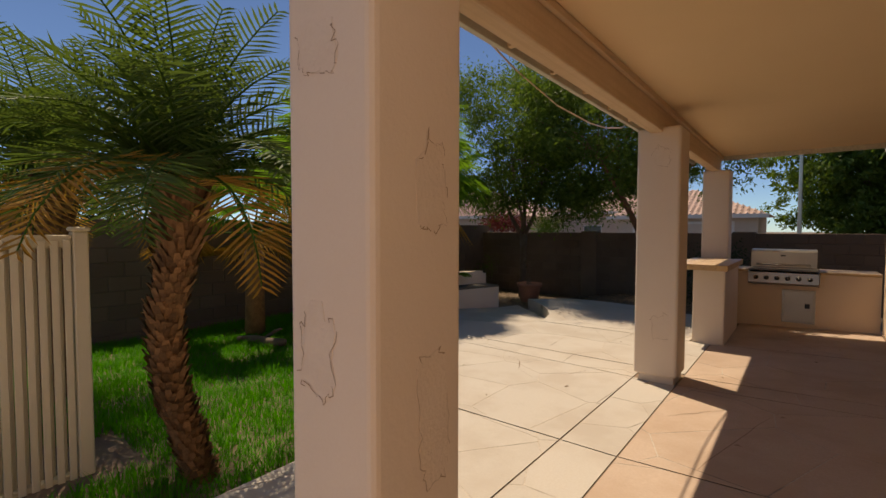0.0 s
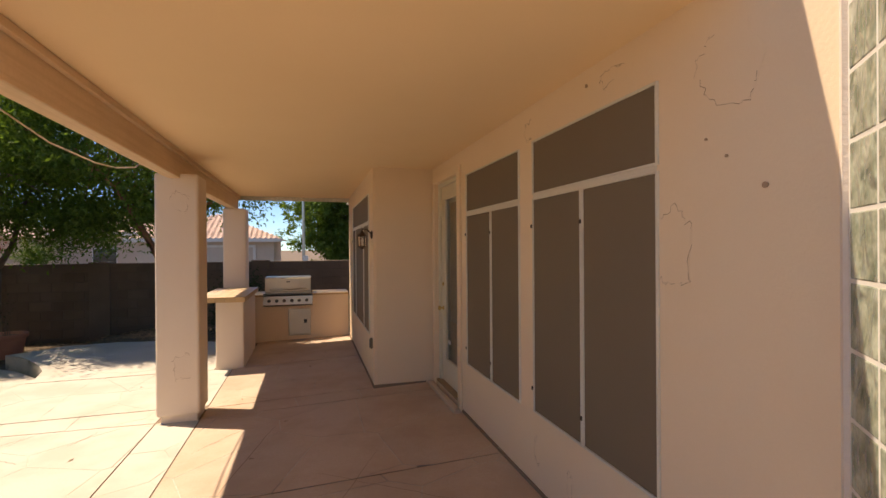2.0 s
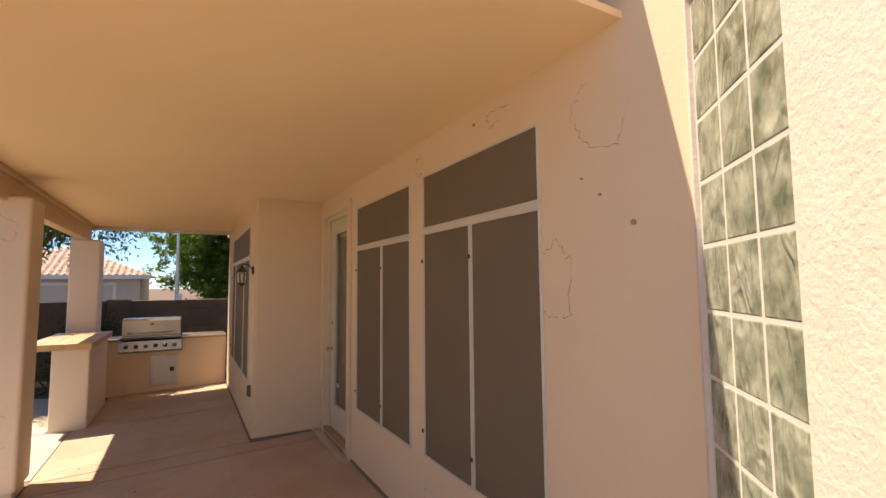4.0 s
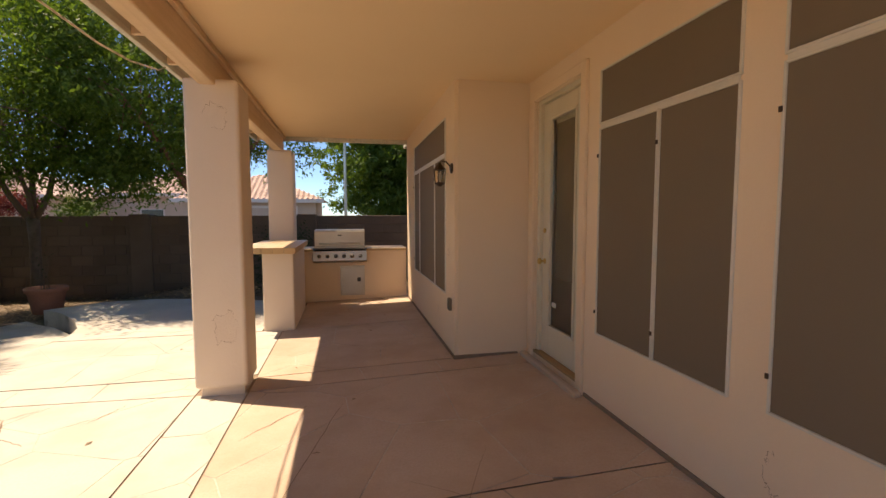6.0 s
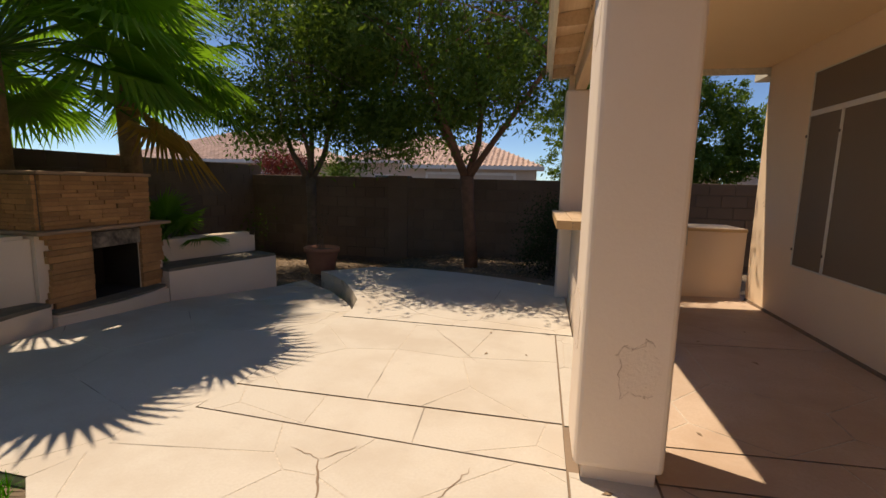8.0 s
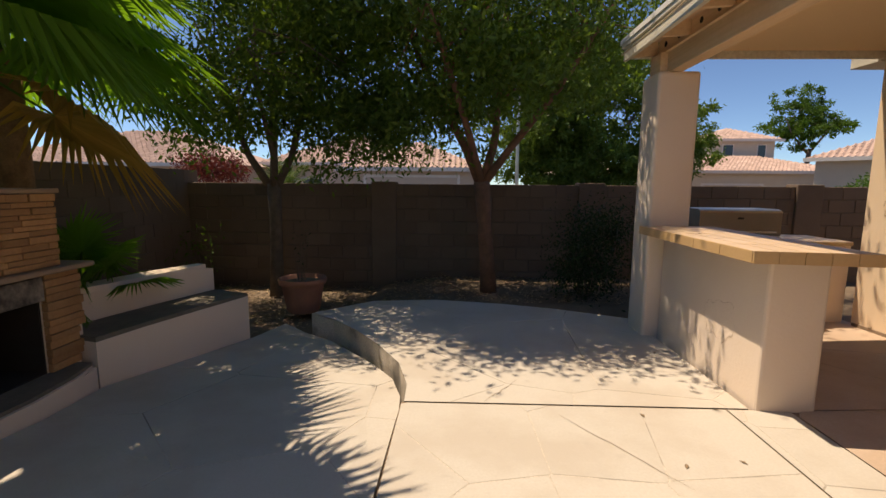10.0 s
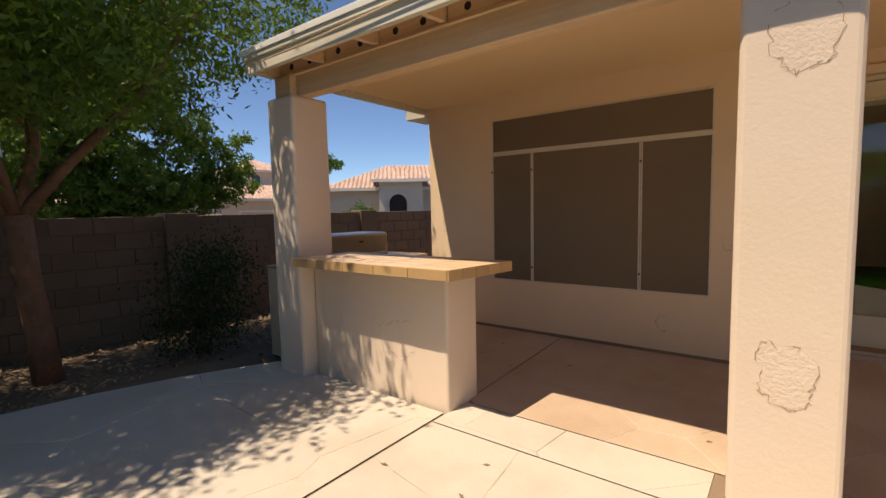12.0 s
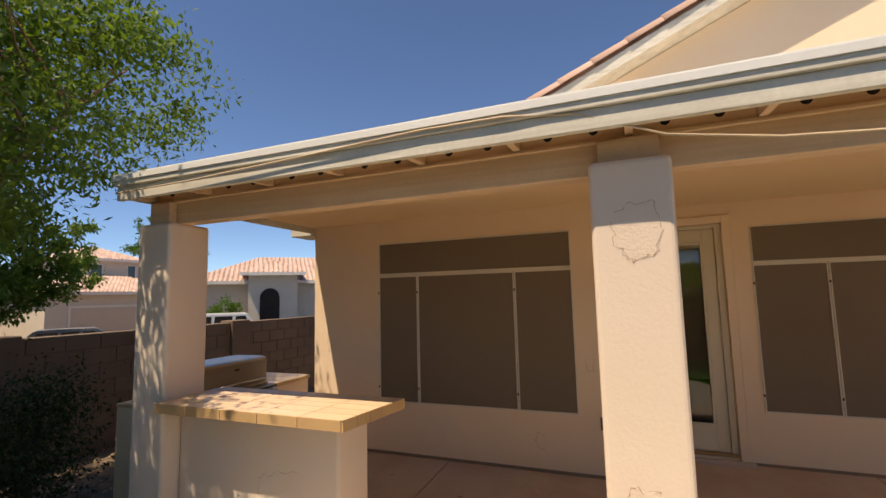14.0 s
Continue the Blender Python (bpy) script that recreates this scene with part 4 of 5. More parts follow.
part("mantel", box(-5.80, FX + 0.07, 7.02, 8.50, 0.802, 0.838, 0.008), MANTEL, fire, "thin stone mantel shelf")
part("chimney_core", box(-5.70, FX - 0.03, 7.12, 8.28, 0.84, 1.34), MORTAR, fire)
part("chimney_cap", box(-5.74, FX + 0.02, 7.09, 8.31, 1.342, 1.375, 0.006), MANTEL, fire)
rng = random.Random(11)
def stones(y0, y1, z0, z1, x, depth=0.05, hmin=0.03, hmax=0.055):
    z = z0
    while z < z1 - 0.015:
        h = min(rng.uniform(hmin, hmax), z1 - z)
        y_ = y0
        while y_ < y1 - 0.02:
            w = min(rng.uniform(0.14, 0.34), y1 - y_)
            if y1 - y_ - w < 0.06:
                w = y1 - y_
            out = rng.uniform(0.0, 0.016)
            part("ledge_stone", box(x - depth, x + out, y_ + 0.002, y_ + w - 0.002, z + 0.0015, z + h - 0.0015, 0.003), STONE_LEDGE, fire)
            y_ += w
        z += h
stones(7.12, 8.28, 0.84, 1.34, FX, 0.03)
zz = 0.106
while zz < 0.79:
    h = min(rng.uniform(0.045, 0.065), 0.798 - zz)
    part("ledge_stone", box(FX - 0.03, FX + rng.uniform(0.004, 0.02), 7.14 + rng.uniform(-0.045, 0.03), 7.555, zz + 0.002, zz + h - 0.002, 0.003), STONE_LEDGE, fire)
    part("ledge_stone", box(FX - 0.03, FX + rng.uniform(0.004, 0.02), 8.125, 8.40 + rng.uniform(-0.03, 0.035), zz + 0.002, zz + h - 0.002, 0.003), STONE_LEDGE, fire)
    zz += h
z = 0.84
while z < 1.335:
    h = min(rng.uniform(0.03, 0.055), 1.34 - z)
    xx = -5.70
    while xx < FX - 0.035:
        w = min(rng.uniform(0.15, 0.3), FX - 0.031 - xx)
        part("ledge_stone", box(xx + 0.002, xx + w - 0.002, 7.12 - rng.uniform(0.028, 0.042), 7.119, z + 0.0015, z + h - 0.0015, 0.003), STONE_LEDGE, fire)
        xx += w
    z += h
# wing wall beside the fireplace
solid("fireplace_wing", prism([(-5.0, 7.055), (-5.1, 6.55), (-5.4, 6.3), (-5.75, 6.5), (-5.72, 7.055)], -0.4, 0.80, bevel=0.03), STUCCO_PILLAR, "peach stucco wing wall beside the fireplace", "wall", kind="structure")

# ---- pot with a sparse plant ----
pot = thing("plant_pot", "weathered terracotta pot with a thin twiggy plant", "plant pot", at=(-4.07, 10.75, -0.16))
part("pot", lathe([(0.19, 0.0), (0.20, 0.02), (0.255, 0.33), (0.265, 0.345), (0.285, 0.35), (0.295, 0.41), (0.285, 0.425), (0.265, 0.42), (0.255, 0.37)], 28), TERRACOTTA, pot, smooth=True)
part("potting_soil", lathe([(0.25, 0.33), (0.25, 0.37), (0.1, 0.38)], 20), SOIL, pot)
rng = random.Random(8)
stems, leaves = bmesh.new(), bmesh.new()
for k in range(6):
    a, l = rng.uniform(0, 6.28), rng.uniform(0.4, 0.75)
    p0 = Vector((rng.uniform(-0.06, 0.06), rng.uniform(-0.06, 0.06), 0.36))
    pts = [p0 + Vector((math.cos(a) * 0.10 * s * s + rng.uniform(-0.02, 0.02), math.sin(a) * 0.10 * s * s, l * s)) for s in (0, 0.35, 0.7, 1)]
    tube(pts, [0.007, 0.006, 0.004, 0.002], 5, stems)
    for s in range(7):
        p = pts[1].lerp(pts[3], s / 6)
        d = Vector((rng.uniform(-1, 1), rng.uniform(-1, 1), rng.uniform(-0.2, 0.8))).normalized() * 0.06
        q = d.cross(Vector((0, 0, 1))).normalized() * 0.012
        leaves.faces.new([leaves.verts.new(v) for v in (p, p + d * 0.5 + q, p + d, p + d * 0.5 - q)])
part("woody_stem", stems, BARK, pot)
part("foliage", leaves, LEAF_DARK, pot)

# ---- picket gate ----
gate = thing("picket_gate", "cream vinyl picket gate beside the lawn", "gate", at=(-2.66, 2.02, -0.24))
part("post", box(-0.05, 0.05, -0.06, 0.02, 0, 1.72, 0.008), VINYL, gate)
part("post_cap", box(-0.06, 0.06, -0.07, 0.03, 1.721, 1.75, 0.01), VINYL, gate)
for z0 in (0.12, 1.62):
    part("rail", box(-0.03, 0.03, -1.3, -0.061, z0, z0 + 0.08, 0.006), VINYL, gate)
picket = finish("picket", box(0.031, 0.048, -0.019, 0.019, 0.02, 1.67, 0.004), VINYL)
picket_back = finish("picket", box(-0.048, -0.031, -0.019, 0.019, 0.02, 1.67, 0.004), VINYL)
for k in range(20):
    q = part("picket", picket, None, gate)
    q.location.y = -0.09 - k * 0.06
    q = part("picket", picket_back, None, gate)
    q.location.y = -0.12 - k * 0.06
solid("path", prism([(-3.1, -2.0), (-2.45, -2.0), (-2.42, 1.6), (-2.50, 2.0), (-2.62, 2.25), (-3.1, 2.3)], -0.4, -0.165, bevel=0.01), CONCRETE_PLAIN, "pale concrete strip under the gate", "path")

# ---- lawn ----
def in_lawn(x, y):
    if x < -6.5 or y > 6.2 or y < -1.0:
        return False
    if x < -2.4 and y < 2.3 and x > -3.2:
        return False
    edge = -1.65 if y < 4.2 else (-1.65 - (y - 4.2) * 1.05)
    if y > 5.35:
        edge = -3.9 - (y - 5.35) * 1.6
    return x < edge - 0.02


rs = np.random.RandomState(5)
verts, faces = [], []
n_try = 0
count = 0
while count < 60000 and n_try < 300000:
    n_try += 1
    x, y = rs.uniform(-6.4, -1.6), rs.uniform(-0.6, 6.0)
    if not in_lawn(x, y):
        continue
    if y < 1.2 and rs.rand() < 0.6:
        continue
    clump = noise.noise((x * 2.2, y * 2.2, 0.0))
    h = 0.075 + 0.05 * clump + rs.uniform(-0.02, 0.035)
    a, lean = rs.uniform(0, 6.283), rs.uniform(0.02, 0.09)
    dx, dy = math.cos(a) * 0.004, math.sin(a) * 0.004
    lx, ly = math.cos(a + 1.4) * lean, math.sin(a + 1.4) * lean
    z = -0.08
    k = len(verts)
    verts += [(x - dx, y - dy, z), (x + dx, y + dy, z), (x + lx * 0.4 + dx * 0.7, y + ly * 0.4 + dy * 0.7, z + h * 0.65), (x + lx * 0.4 - dx * 0.7, y + ly * 0.4 - dy * 0.7, z + h * 0.65), (x + lx, y + ly, z + h)]
    faces += [(k, k + 1, k + 2, k + 3), (k + 3, k + 2, k + 4)]
    count += 1
me = bpy.data.meshes.new("grass")
me.from_pydata(verts, [], faces)
me.materials.append(GRASS)
tagged(new("grass", me), "lush uncut green lawn", "grass", kind="stuff")

# ---- stray pieces on the lawn and the patio ----
log_ob = thing("log", "weathered pale log lying on the lawn", "log", at=(-4.85, 4.45, -0.04))
part("trunk", tube([(-0.35, -0.1, 0.0), (-0.1, 0.0, 0.02), (0.2, 0.02, 0.03), (0.45, 0.1, 0.05)], [0.06, 0.07, 0.065, 0.05], 10), BARK, log_ob, smooth=True)
part("branch", tube([(0.1, 0.0, 0.05), (0.2, 0.1, 0.16), (0.35, 0.12, 0.22)], [0.03, 0.025, 0.015], 7), BARK, log_ob, smooth=True)
rl = random.Random(91)
for k in range(16):
    lx, ly = rl.uniform(-2.3, 1.5), rl.uniform(4.4, 9.2)
    fb = bmesh.new()
    a, l = rl.uniform(0, 6.28), rl.uniform(0.014, 0.03)
    ca, sa = math.cos(a) * l, math.sin(a) * l
    base_z = level(lx, ly)
    top = [fb.verts.new(p) for p in ((lx - ca, ly - sa, base_z + 0.002), (lx + sa * 0.4, ly - ca * 0.4, base_z + 0.008), (lx + ca, ly + sa, base_z + 0.004), (lx - sa * 0.4, ly + ca * 0.4, base_z + 0.007))]
    fb.faces.new(top)
    low = [fb.verts.new(v.co - Vector((0, 0, 0.0015))) for v in top]
    fb.faces.new(low[::-1])
    for q in range(4):
        fb.faces.new((top[q], low[q], low[(q + 1) % 4], top[(q + 1) % 4]))
    tagged(new("fallen_leaf", finish("fallen_leaf", fb, LITTER)), "curled dry brown leaf on the patio", "leaf", "leaves fallen on the patio")

# ---- leaf litter in the planting bed ----
verts, faces = [], []
for k in range(9000):
    x, y = rs.uniform(-6.4, 1.6), rs.uniform(9.6, 12.85)
    if (x > -3.9 and y < 10.75 + 0.05) or (x < -4.3 and y < 10.4):
        if x > -3.9 or rs.rand() < 0.7:
            continue
    z = ground_height(x, y) + 0.012 + rs.uniform(0, 0.02)
    a, l, w = rs.uniform(0, 6.283), rs.uniform(0.015, 0.045), rs.uniform(0.006, 0.016)
    ca, sa = math.cos(a), math.sin(a)
    t0 = rs.uniform(-0.012, 0.012)
    q = len(verts)
    verts += [(x - ca * l, y - sa * l, z - t0), (x - sa * w, y + ca * w, z + 0.006), (x + ca * l, y + sa * l, z + t0), (x + sa * w, y - ca * w, z + 0.004)]
    faces.append((q, q + 1, q + 2, q + 3))
me = bpy.data.meshes.new("leaf_litter")
me.from_pydata(verts, [], faces)
me.materials.append(LITTER)
tagged(new("leaf_litter", me), "dry fallen leaves on the planting bed", "leaf litter", kind="stuff")


# ---- trees ----
def leaf_cloud(blobs, count, size, seed, slim=0.38):
    """Many small pointed leaves in loose clumps within ellipsoids (x, y, z, rx, ry, rz, weight)."""
    r = np.random.RandomState(seed)
    verts, faces = [], []
    wsum = sum(b[6] for b in blobs)
    for bx, by, bz, rx, ry, rz, w in blobs:
        clumps = max(3, int(count * w / wsum / 55))
        for c in range(clumps):
            while True:
                v = r.uniform(-1, 1, 3)
                d = np.linalg.norm(v)
                if d < 1 and noise.noise((v[0] * 2.3 + bx, v[1] * 2.3 + by, v[2] * 2.3 + bz)) > 0.0:
                    break
            cx, cy, cz = bx + v[0] * rx, by + v[1] * ry, bz + v[2] * rz
            spread = r.uniform(0.09, 0.22)
            for k in range(55):
                o = r.normal(0, 1, 3) * spread
                p = np.array((cx, cy, cz)) + o * (1, 1, 0.75)
                d = r.normal(0, 1, 3)
                d[2] -= 0.6
                d /= np.linalg.norm(d)
                s = np.cross(d, r.normal(0, 1, 3))
                s /= np.linalg.norm(s) + 1e-6
                l = size * r.uniform(0.6, 1.3)
                q = len(verts)
                verts += [tuple(p), tuple(p + d * l * 0.5 + s * l * slim * 0.5), tuple(p + d * l), tuple(p + d * l * 0.5 - s * l * slim * 0.5)]
                faces.append((q, q + 1, q + 2, q + 3))
    me = bpy.data.meshes.new("crown")
    me.from_pydata(verts, [], faces)
    return me


def crown_blobs(cx, cy, cz, rx, ry, rz, n, r0, r1, seed):
    """Uneven clumps spread through an egg-shaped crown, more of them near its outside."""
    r = random.Random(seed)
    out = []
    while len(out) < n:
        v = Vector((r.uniform(-1, 1), r.uniform(-1, 1), r.uniform(-1, 1)))
        if 0.35 < v.length < 1.0:
            s = r.uniform(r0, r1)
            out.append((cx + v.x * rx, cy + v.y * ry, cz + v.z * rz, s * 1.15, s * 1.1, s * 0.8, s ** 2.2))
    return out


def tree(label, base, trunk, limbs, blobs, leaves, size, seed, bark, leaf_mat, twigs=40):
    t_ob = thing("tree", label, "tree", at=base)
    part("trunk", tube(*trunk, 10), bark, t_ob, smooth=True)
    r = random.Random(seed)
    for pts, rad in limbs:
        part("limb", tube(pts, rad, 7), bark, t_ob, smooth=True)
    tw = bmesh.new()
    for k in range(twigs):
        pts, rad = limbs[k % len(limbs)]
        s = Vector(pts[-2]).lerp(Vector(pts[-1]), r.uniform(-0.6, 1))
        b = blobs[r.randrange(len(blobs))]
        e = Vector((b[0] + r.uniform(-1, 1) * b[3] * 0.8, b[1] + r.uniform(-1, 1) * b[4] * 0.8, b[2] + r.uniform(-1, 1) * b[5] * 0.8))
        if (e - s).length > 1.9:
            e = s + (e - s).normalized() * 1.9
        m = s.lerp(e, 0.5) + Vector((r.uniform(-0.12, 0.12), r.uniform(-0.12, 0.12), 0.12))
        tube([s, m, e], [0.016, 0.010, 0.004], 5, tw)
    tagged(part("branchwork", tw, bark, t_ob), kind="stuff")
    me = leaf_cloud(blobs, leaves, size, seed)
    me.materials.append(leaf_mat)
    part("crown", me, None, t_ob)
    return t_ob


tree("leafy shade tree with reddish trunk in the planting bed", (-1.7, 11.5, -0.08),
     ([(0, 0, 0), (-0.03, 0.01, 0.5), (-0.08, 0, 1.0), (-0.12, 0, 1.55)], [0.12, 0.105, 0.10, 0.115]),
     [([(-0.13, 0, 1.5), (-0.35, -0.1, 2.0), (-0.75, -0.2, 2.7), (-1.2, -0.3, 3.6)], [0.075, 0.06, 0.045, 0.02]),
      ([(-0.12, 0, 1.5), (0.05, 0.05, 2.1), (0.1, 0.1, 3.0), (0.2, 0.1, 4.4)], [0.07, 0.055, 0.04, 0.015]),
      ([(-0.11, 0, 1.5), (0.25, -0.15, 2.0), (0.8, -0.4, 2.7), (1.5, -0.3, 3.8), (2.3, 0.1, 4.7)], [0.065, 0.05, 0.04, 0.025, 0.012]),
      ([(-0.12, 0, 1.5), (-0.3, -0.4, 2.1), (-0.6, -1.0, 2.9), (-0.8, -1.6, 3.4)], [0.06, 0.045, 0.03, 0.012])],
     crown_blobs(-0.3, 0.0, 4.3, 2.2, 1.4, 1.9, 32, 0.45, 0.9, 71) + crown_blobs(-0.8, -0.5, 2.9, 1.6, 1.2, 0.7, 12, 0.35, 0.65, 72)
     + crown_blobs(1.9, 0.25, 4.6, 1.3, 0.8, 1.1, 15, 0.4, 0.7, 76) + crown_blobs(-1.3, -0.9, 3.7, 1.2, 0.7, 0.7, 9, 0.4, 0.65, 77) + crown_blobs(1.0, 0.6, 3.2, 1.1, 0.4, 0.8, 8, 0.35, 0.6, 78)
     + crown_blobs(-1.3, 0.2, 2.5, 1.5, 0.9, 0.5, 11, 0.35, 0.55, 81) + crown_blobs(-0.7, -1.3, 4.2, 1.4, 0.7, 0.8, 12, 0.35, 0.6, 82),
     74000, 0.092, 21, BARK_RED, LEAF)
tree("leafy many-stemmed shade tree by the block wall", (-4.85, 11.85, -0.28),
     ([(0, 0, 0), (0.02, 0, 0.6), (0.03, 0, 1.2), (0.02, 0, 1.7)], [0.11, 0.09, 0.085, 0.10]),
     [([(0, 0, 1.6), (-0.3, -0.05, 2.1), (-0.6, -0.1, 2.9), (-0.9, -0.2, 3.9)], [0.065, 0.05, 0.035, 0.015]),
      ([(0.02, 0, 1.6), (0.05, 0, 2.3), (0.0, 0.1, 3.2), (0.1, 0.1, 4.5)], [0.06, 0.05, 0.035, 0.012]),
      ([(0.03, 0, 1.6), (0.3, 0, 2.1), (0.6, -0.2, 2.9), (1.0, -0.3, 3.8)], [0.06, 0.05, 0.035, 0.012]),
      ([(0.02, 0, 1.6), (0.15, -0.3, 2.1), (0.2, -0.8, 2.8), (0.4, -1.3, 3.5)], [0.05, 0.04, 0.03, 0.012])],
     crown_blobs(-0.1, -0.2, 4.3, 2.1, 1.6, 1.9, 26, 0.5, 0.95, 73) + crown_blobs(0.2, -0.4, 2.9, 1.8, 1.2, 0.7, 11, 0.35, 0.65, 74) + crown_blobs(0.5, 0.0, 2.4, 1.7, 0.9, 0.45, 9, 0.3, 0.5, 83),
     46000, 0.092, 33, BARK, LEAF)
tree("dense dark green tree beyond the street", (4.7, 31.0, -0.9),
     ([(0, 0, 0), (0, 0, 1.6), (0.2, 0, 3.2)], [0.32, 0.28, 0.24]),
     [([(0.2, 0, 3.0), (-1.4, 0, 4.6), (-2.6, 0, 6.4)], [0.18, 0.12, 0.04]), ([(0.2, 0, 3.0), (1.6, 0, 4.8), (3.0, 0, 6.6)], [0.18, 0.12, 0.04])],
     crown_blobs(0.4, 0, 6.4, 5.6, 2.8, 4.0, 60, 1.2, 1.9, 79) + crown_blobs(0.6, -0.8, 3.0, 4.6, 1.4, 1.3, 22, 0.9, 1.4, 80),
     100000, 0.24, 44, BARK, LEAF, 24)
tree("tall green street tree beyond the houses", (30.5, 50.0, -0.9),
     ([(0, 0, 0), (0, 0, 3.5), (0.2, 0, 6.0)], [0.3, 0.25, 0.18]),
     [([(0.1, 0, 5.5), (-1.5, 0, 7.2), (-2.4, 0, 9.0)], [0.12, 0.08, 0.03]), ([(0.1, 0, 5.5), (1.5, 0, 7.4), (2.4, 0, 9.2)], [0.12, 0.08, 0.03])],
     crown_blobs(0, 0, 9.0, 3.2, 2.4, 2.6, 20, 0.8, 1.4, 75),
     12000, 0.3, 55, BARK, LEAF_BRIGHT, 20)


def bush(label, at, blobs, leaves, size, seed, mat):
    b = thing("bush", label, "bush", at=at)
    st = bmesh.new()
    r = random.Random(seed)
    for k in range(9):
        q = blobs[k % len(blobs)]
        tube([(r.uniform(-0.06, 0.06), r.uniform(-0.06, 0.06), 0), (q[0] * 0.5 + r.uniform(-0.1, 0.1), q[1] * 0.5, q[2] * 0.5), (q[0] + r.uniform(-0.2, 0.2), q[1] + r.uniform(-0.2, 0.2), q[2])], [0.014, 0.01, 0.004], 5, st)
    part("woody_stem", st, BARK, b)
    me = leaf_cloud(blobs, leaves, size, seed)
    me.materials.append(mat)
    part("foliage", me, None, b)
    return b


bush("dark evergreen bush in the bed by the bar", (-0.38, 11.2, -0.1), [(0, 0, 0.65, 0.42, 0.38, 0.5, 1.0), (0.15, 0.1, 1.0, 0.3, 0.3, 0.25, 0.4), (-0.2, 0, 0.35, 0.3, 0.3, 0.25, 0.3)], 7000, 0.05, 61, LEAF_DARK)
bush("dark leafy shrub beyond the block wall behind the lawn", (-9.2, 3.5, -0.4), [(0, 0, 2.3, 0.8, 1.3, 0.9, 1.0), (0.1, -1.0, 1.9, 0.7, 0.8, 0.8, 0.6), (0, 1.1, 2.0, 0.7, 0.9, 0.8, 0.6), (0, 0, 1.0, 0.8, 1.6, 0.9, 0.7)], 14000, 0.09, 65, LEAF_DARK)
bush("clipped plum-red bush beyond the block wall", (-9.0, 17.5, -0.9), [(0, 0, 2.75, 0.9, 0.7, 0.38, 1.0), (0.5, 0, 2.6, 0.6, 0.5, 0.3, 0.5)], 5000, 0.09, 62, LEAF_RED)
bush("rounded green shrub in front of a far house", (18.3, 29.0, -0.9), [(0, 0, 1.9, 1.2, 0.9, 1.0, 1.0)], 2500, 0.2, 63, LEAF_BRIGHT)
bush("thin climbing shoots at the foot of the block wall", (-6.1, 12.1, -0.25), [(0, 0, 0.6, 0.12, 0.1, 0.4, 1.0)], 160, 0.06, 64, LEAF_BRIGHT)


# ---- palms ----
def fan_leaf(bm, origin, direction, radius, rng, segs=42):
    """A fan: narrow folded leaflets that spread from the end of a stalk."""
    d = direction.normalized()
    side = d.cross(Vector((0, 0, 1)))
    side = side.normalized() if side.length > 0.05 else Vector((1, 0, 0))
    up = side.cross(d).normalized()
    tilt = rng.uniform(-0.5, 0.5)
    side = (side * math.cos(tilt) + up * math.sin(tilt)).normalized()
    up = side.cross(d).normalized()
    for k in range(segs):
        a = radians(-125 + 250 * k / (segs - 1))
        l = radius * (1 - 0.25 * abs(a) / 2.2) * rng.uniform(0.92, 1.05)
        r = d * math.cos(a) + side * math.sin(a)
        n = side * math.cos(a) - d * math.sin(a)
        w = radius * 0.033
        base = origin
        mid = origin + r * l * 0.55 + up * 0.03 * radius
        tip = origin + r * l - up * (0.10 * radius) - Vector((0, 0, rng.uniform(0.05, 0.22) * radius))
        v = [bm.verts.new(p) for p in (base, mid + n * w * 0.9, mid - up * 0.02, mid - n * w * 0.9, tip)]
        bm.faces.new((v[0], v[1], v[2]))
        bm.faces.new((v[0], v[2], v[3]))
        bm.faces.new((v[1], v[4], v[2]))
        bm.faces.new((v[2], v[4], v[3]))


def fan_palm(label, at, crown_z, n, stalk, radius, seed, trunk_r=0.13, spread=(15, 80), dry=3):
    p = thing("fan_palm", label, "palm", at=at)
    r = random.Random(seed)
    if crown_z > 0.5:
        part("trunk", tube([(0, 0, 0), (0.02, 0, crown_z * 0.5), (0, 0, crown_z)], [trunk_r * 1.15, trunk_r, trunk_r], 12), PALM_BARK, p, smooth=True)
    for k in range(n):
        a = 2.399 * k + r.uniform(-0.3, 0.3)
        el = radians(spread[1] - (spread[1] - spread[0]) * k / n + r.uniform(-8, 8))
        d = Vector((math.cos(a) * math.cos(el), math.sin(a) * math.cos(el), math.sin(el)))
        l = stalk * r.uniform(0.8, 1.15)
        p0 = Vector((0, 0, crown_z)) + Vector((d.x, d.y, 0)) * 0.05
        p1 = p0 + d * l * 0.6
        p2 = p0 + d * l - Vector((0, 0, 0.12 * l))
        leaf = part("frond", tube([p0, p1, p2], [0.016, 0.011, 0.008], 5), LEAF_BRIGHT, p)
        fb = bmesh.new()
        fan_leaf(fb, p2, (p2 - p1), radius * r.uniform(0.85, 1.1), r)
        part("fan", fb, FROND_DRY if k >= n - dry else FAN, leaf, "dry yellow fan" if k >= n - dry else "")
    return p


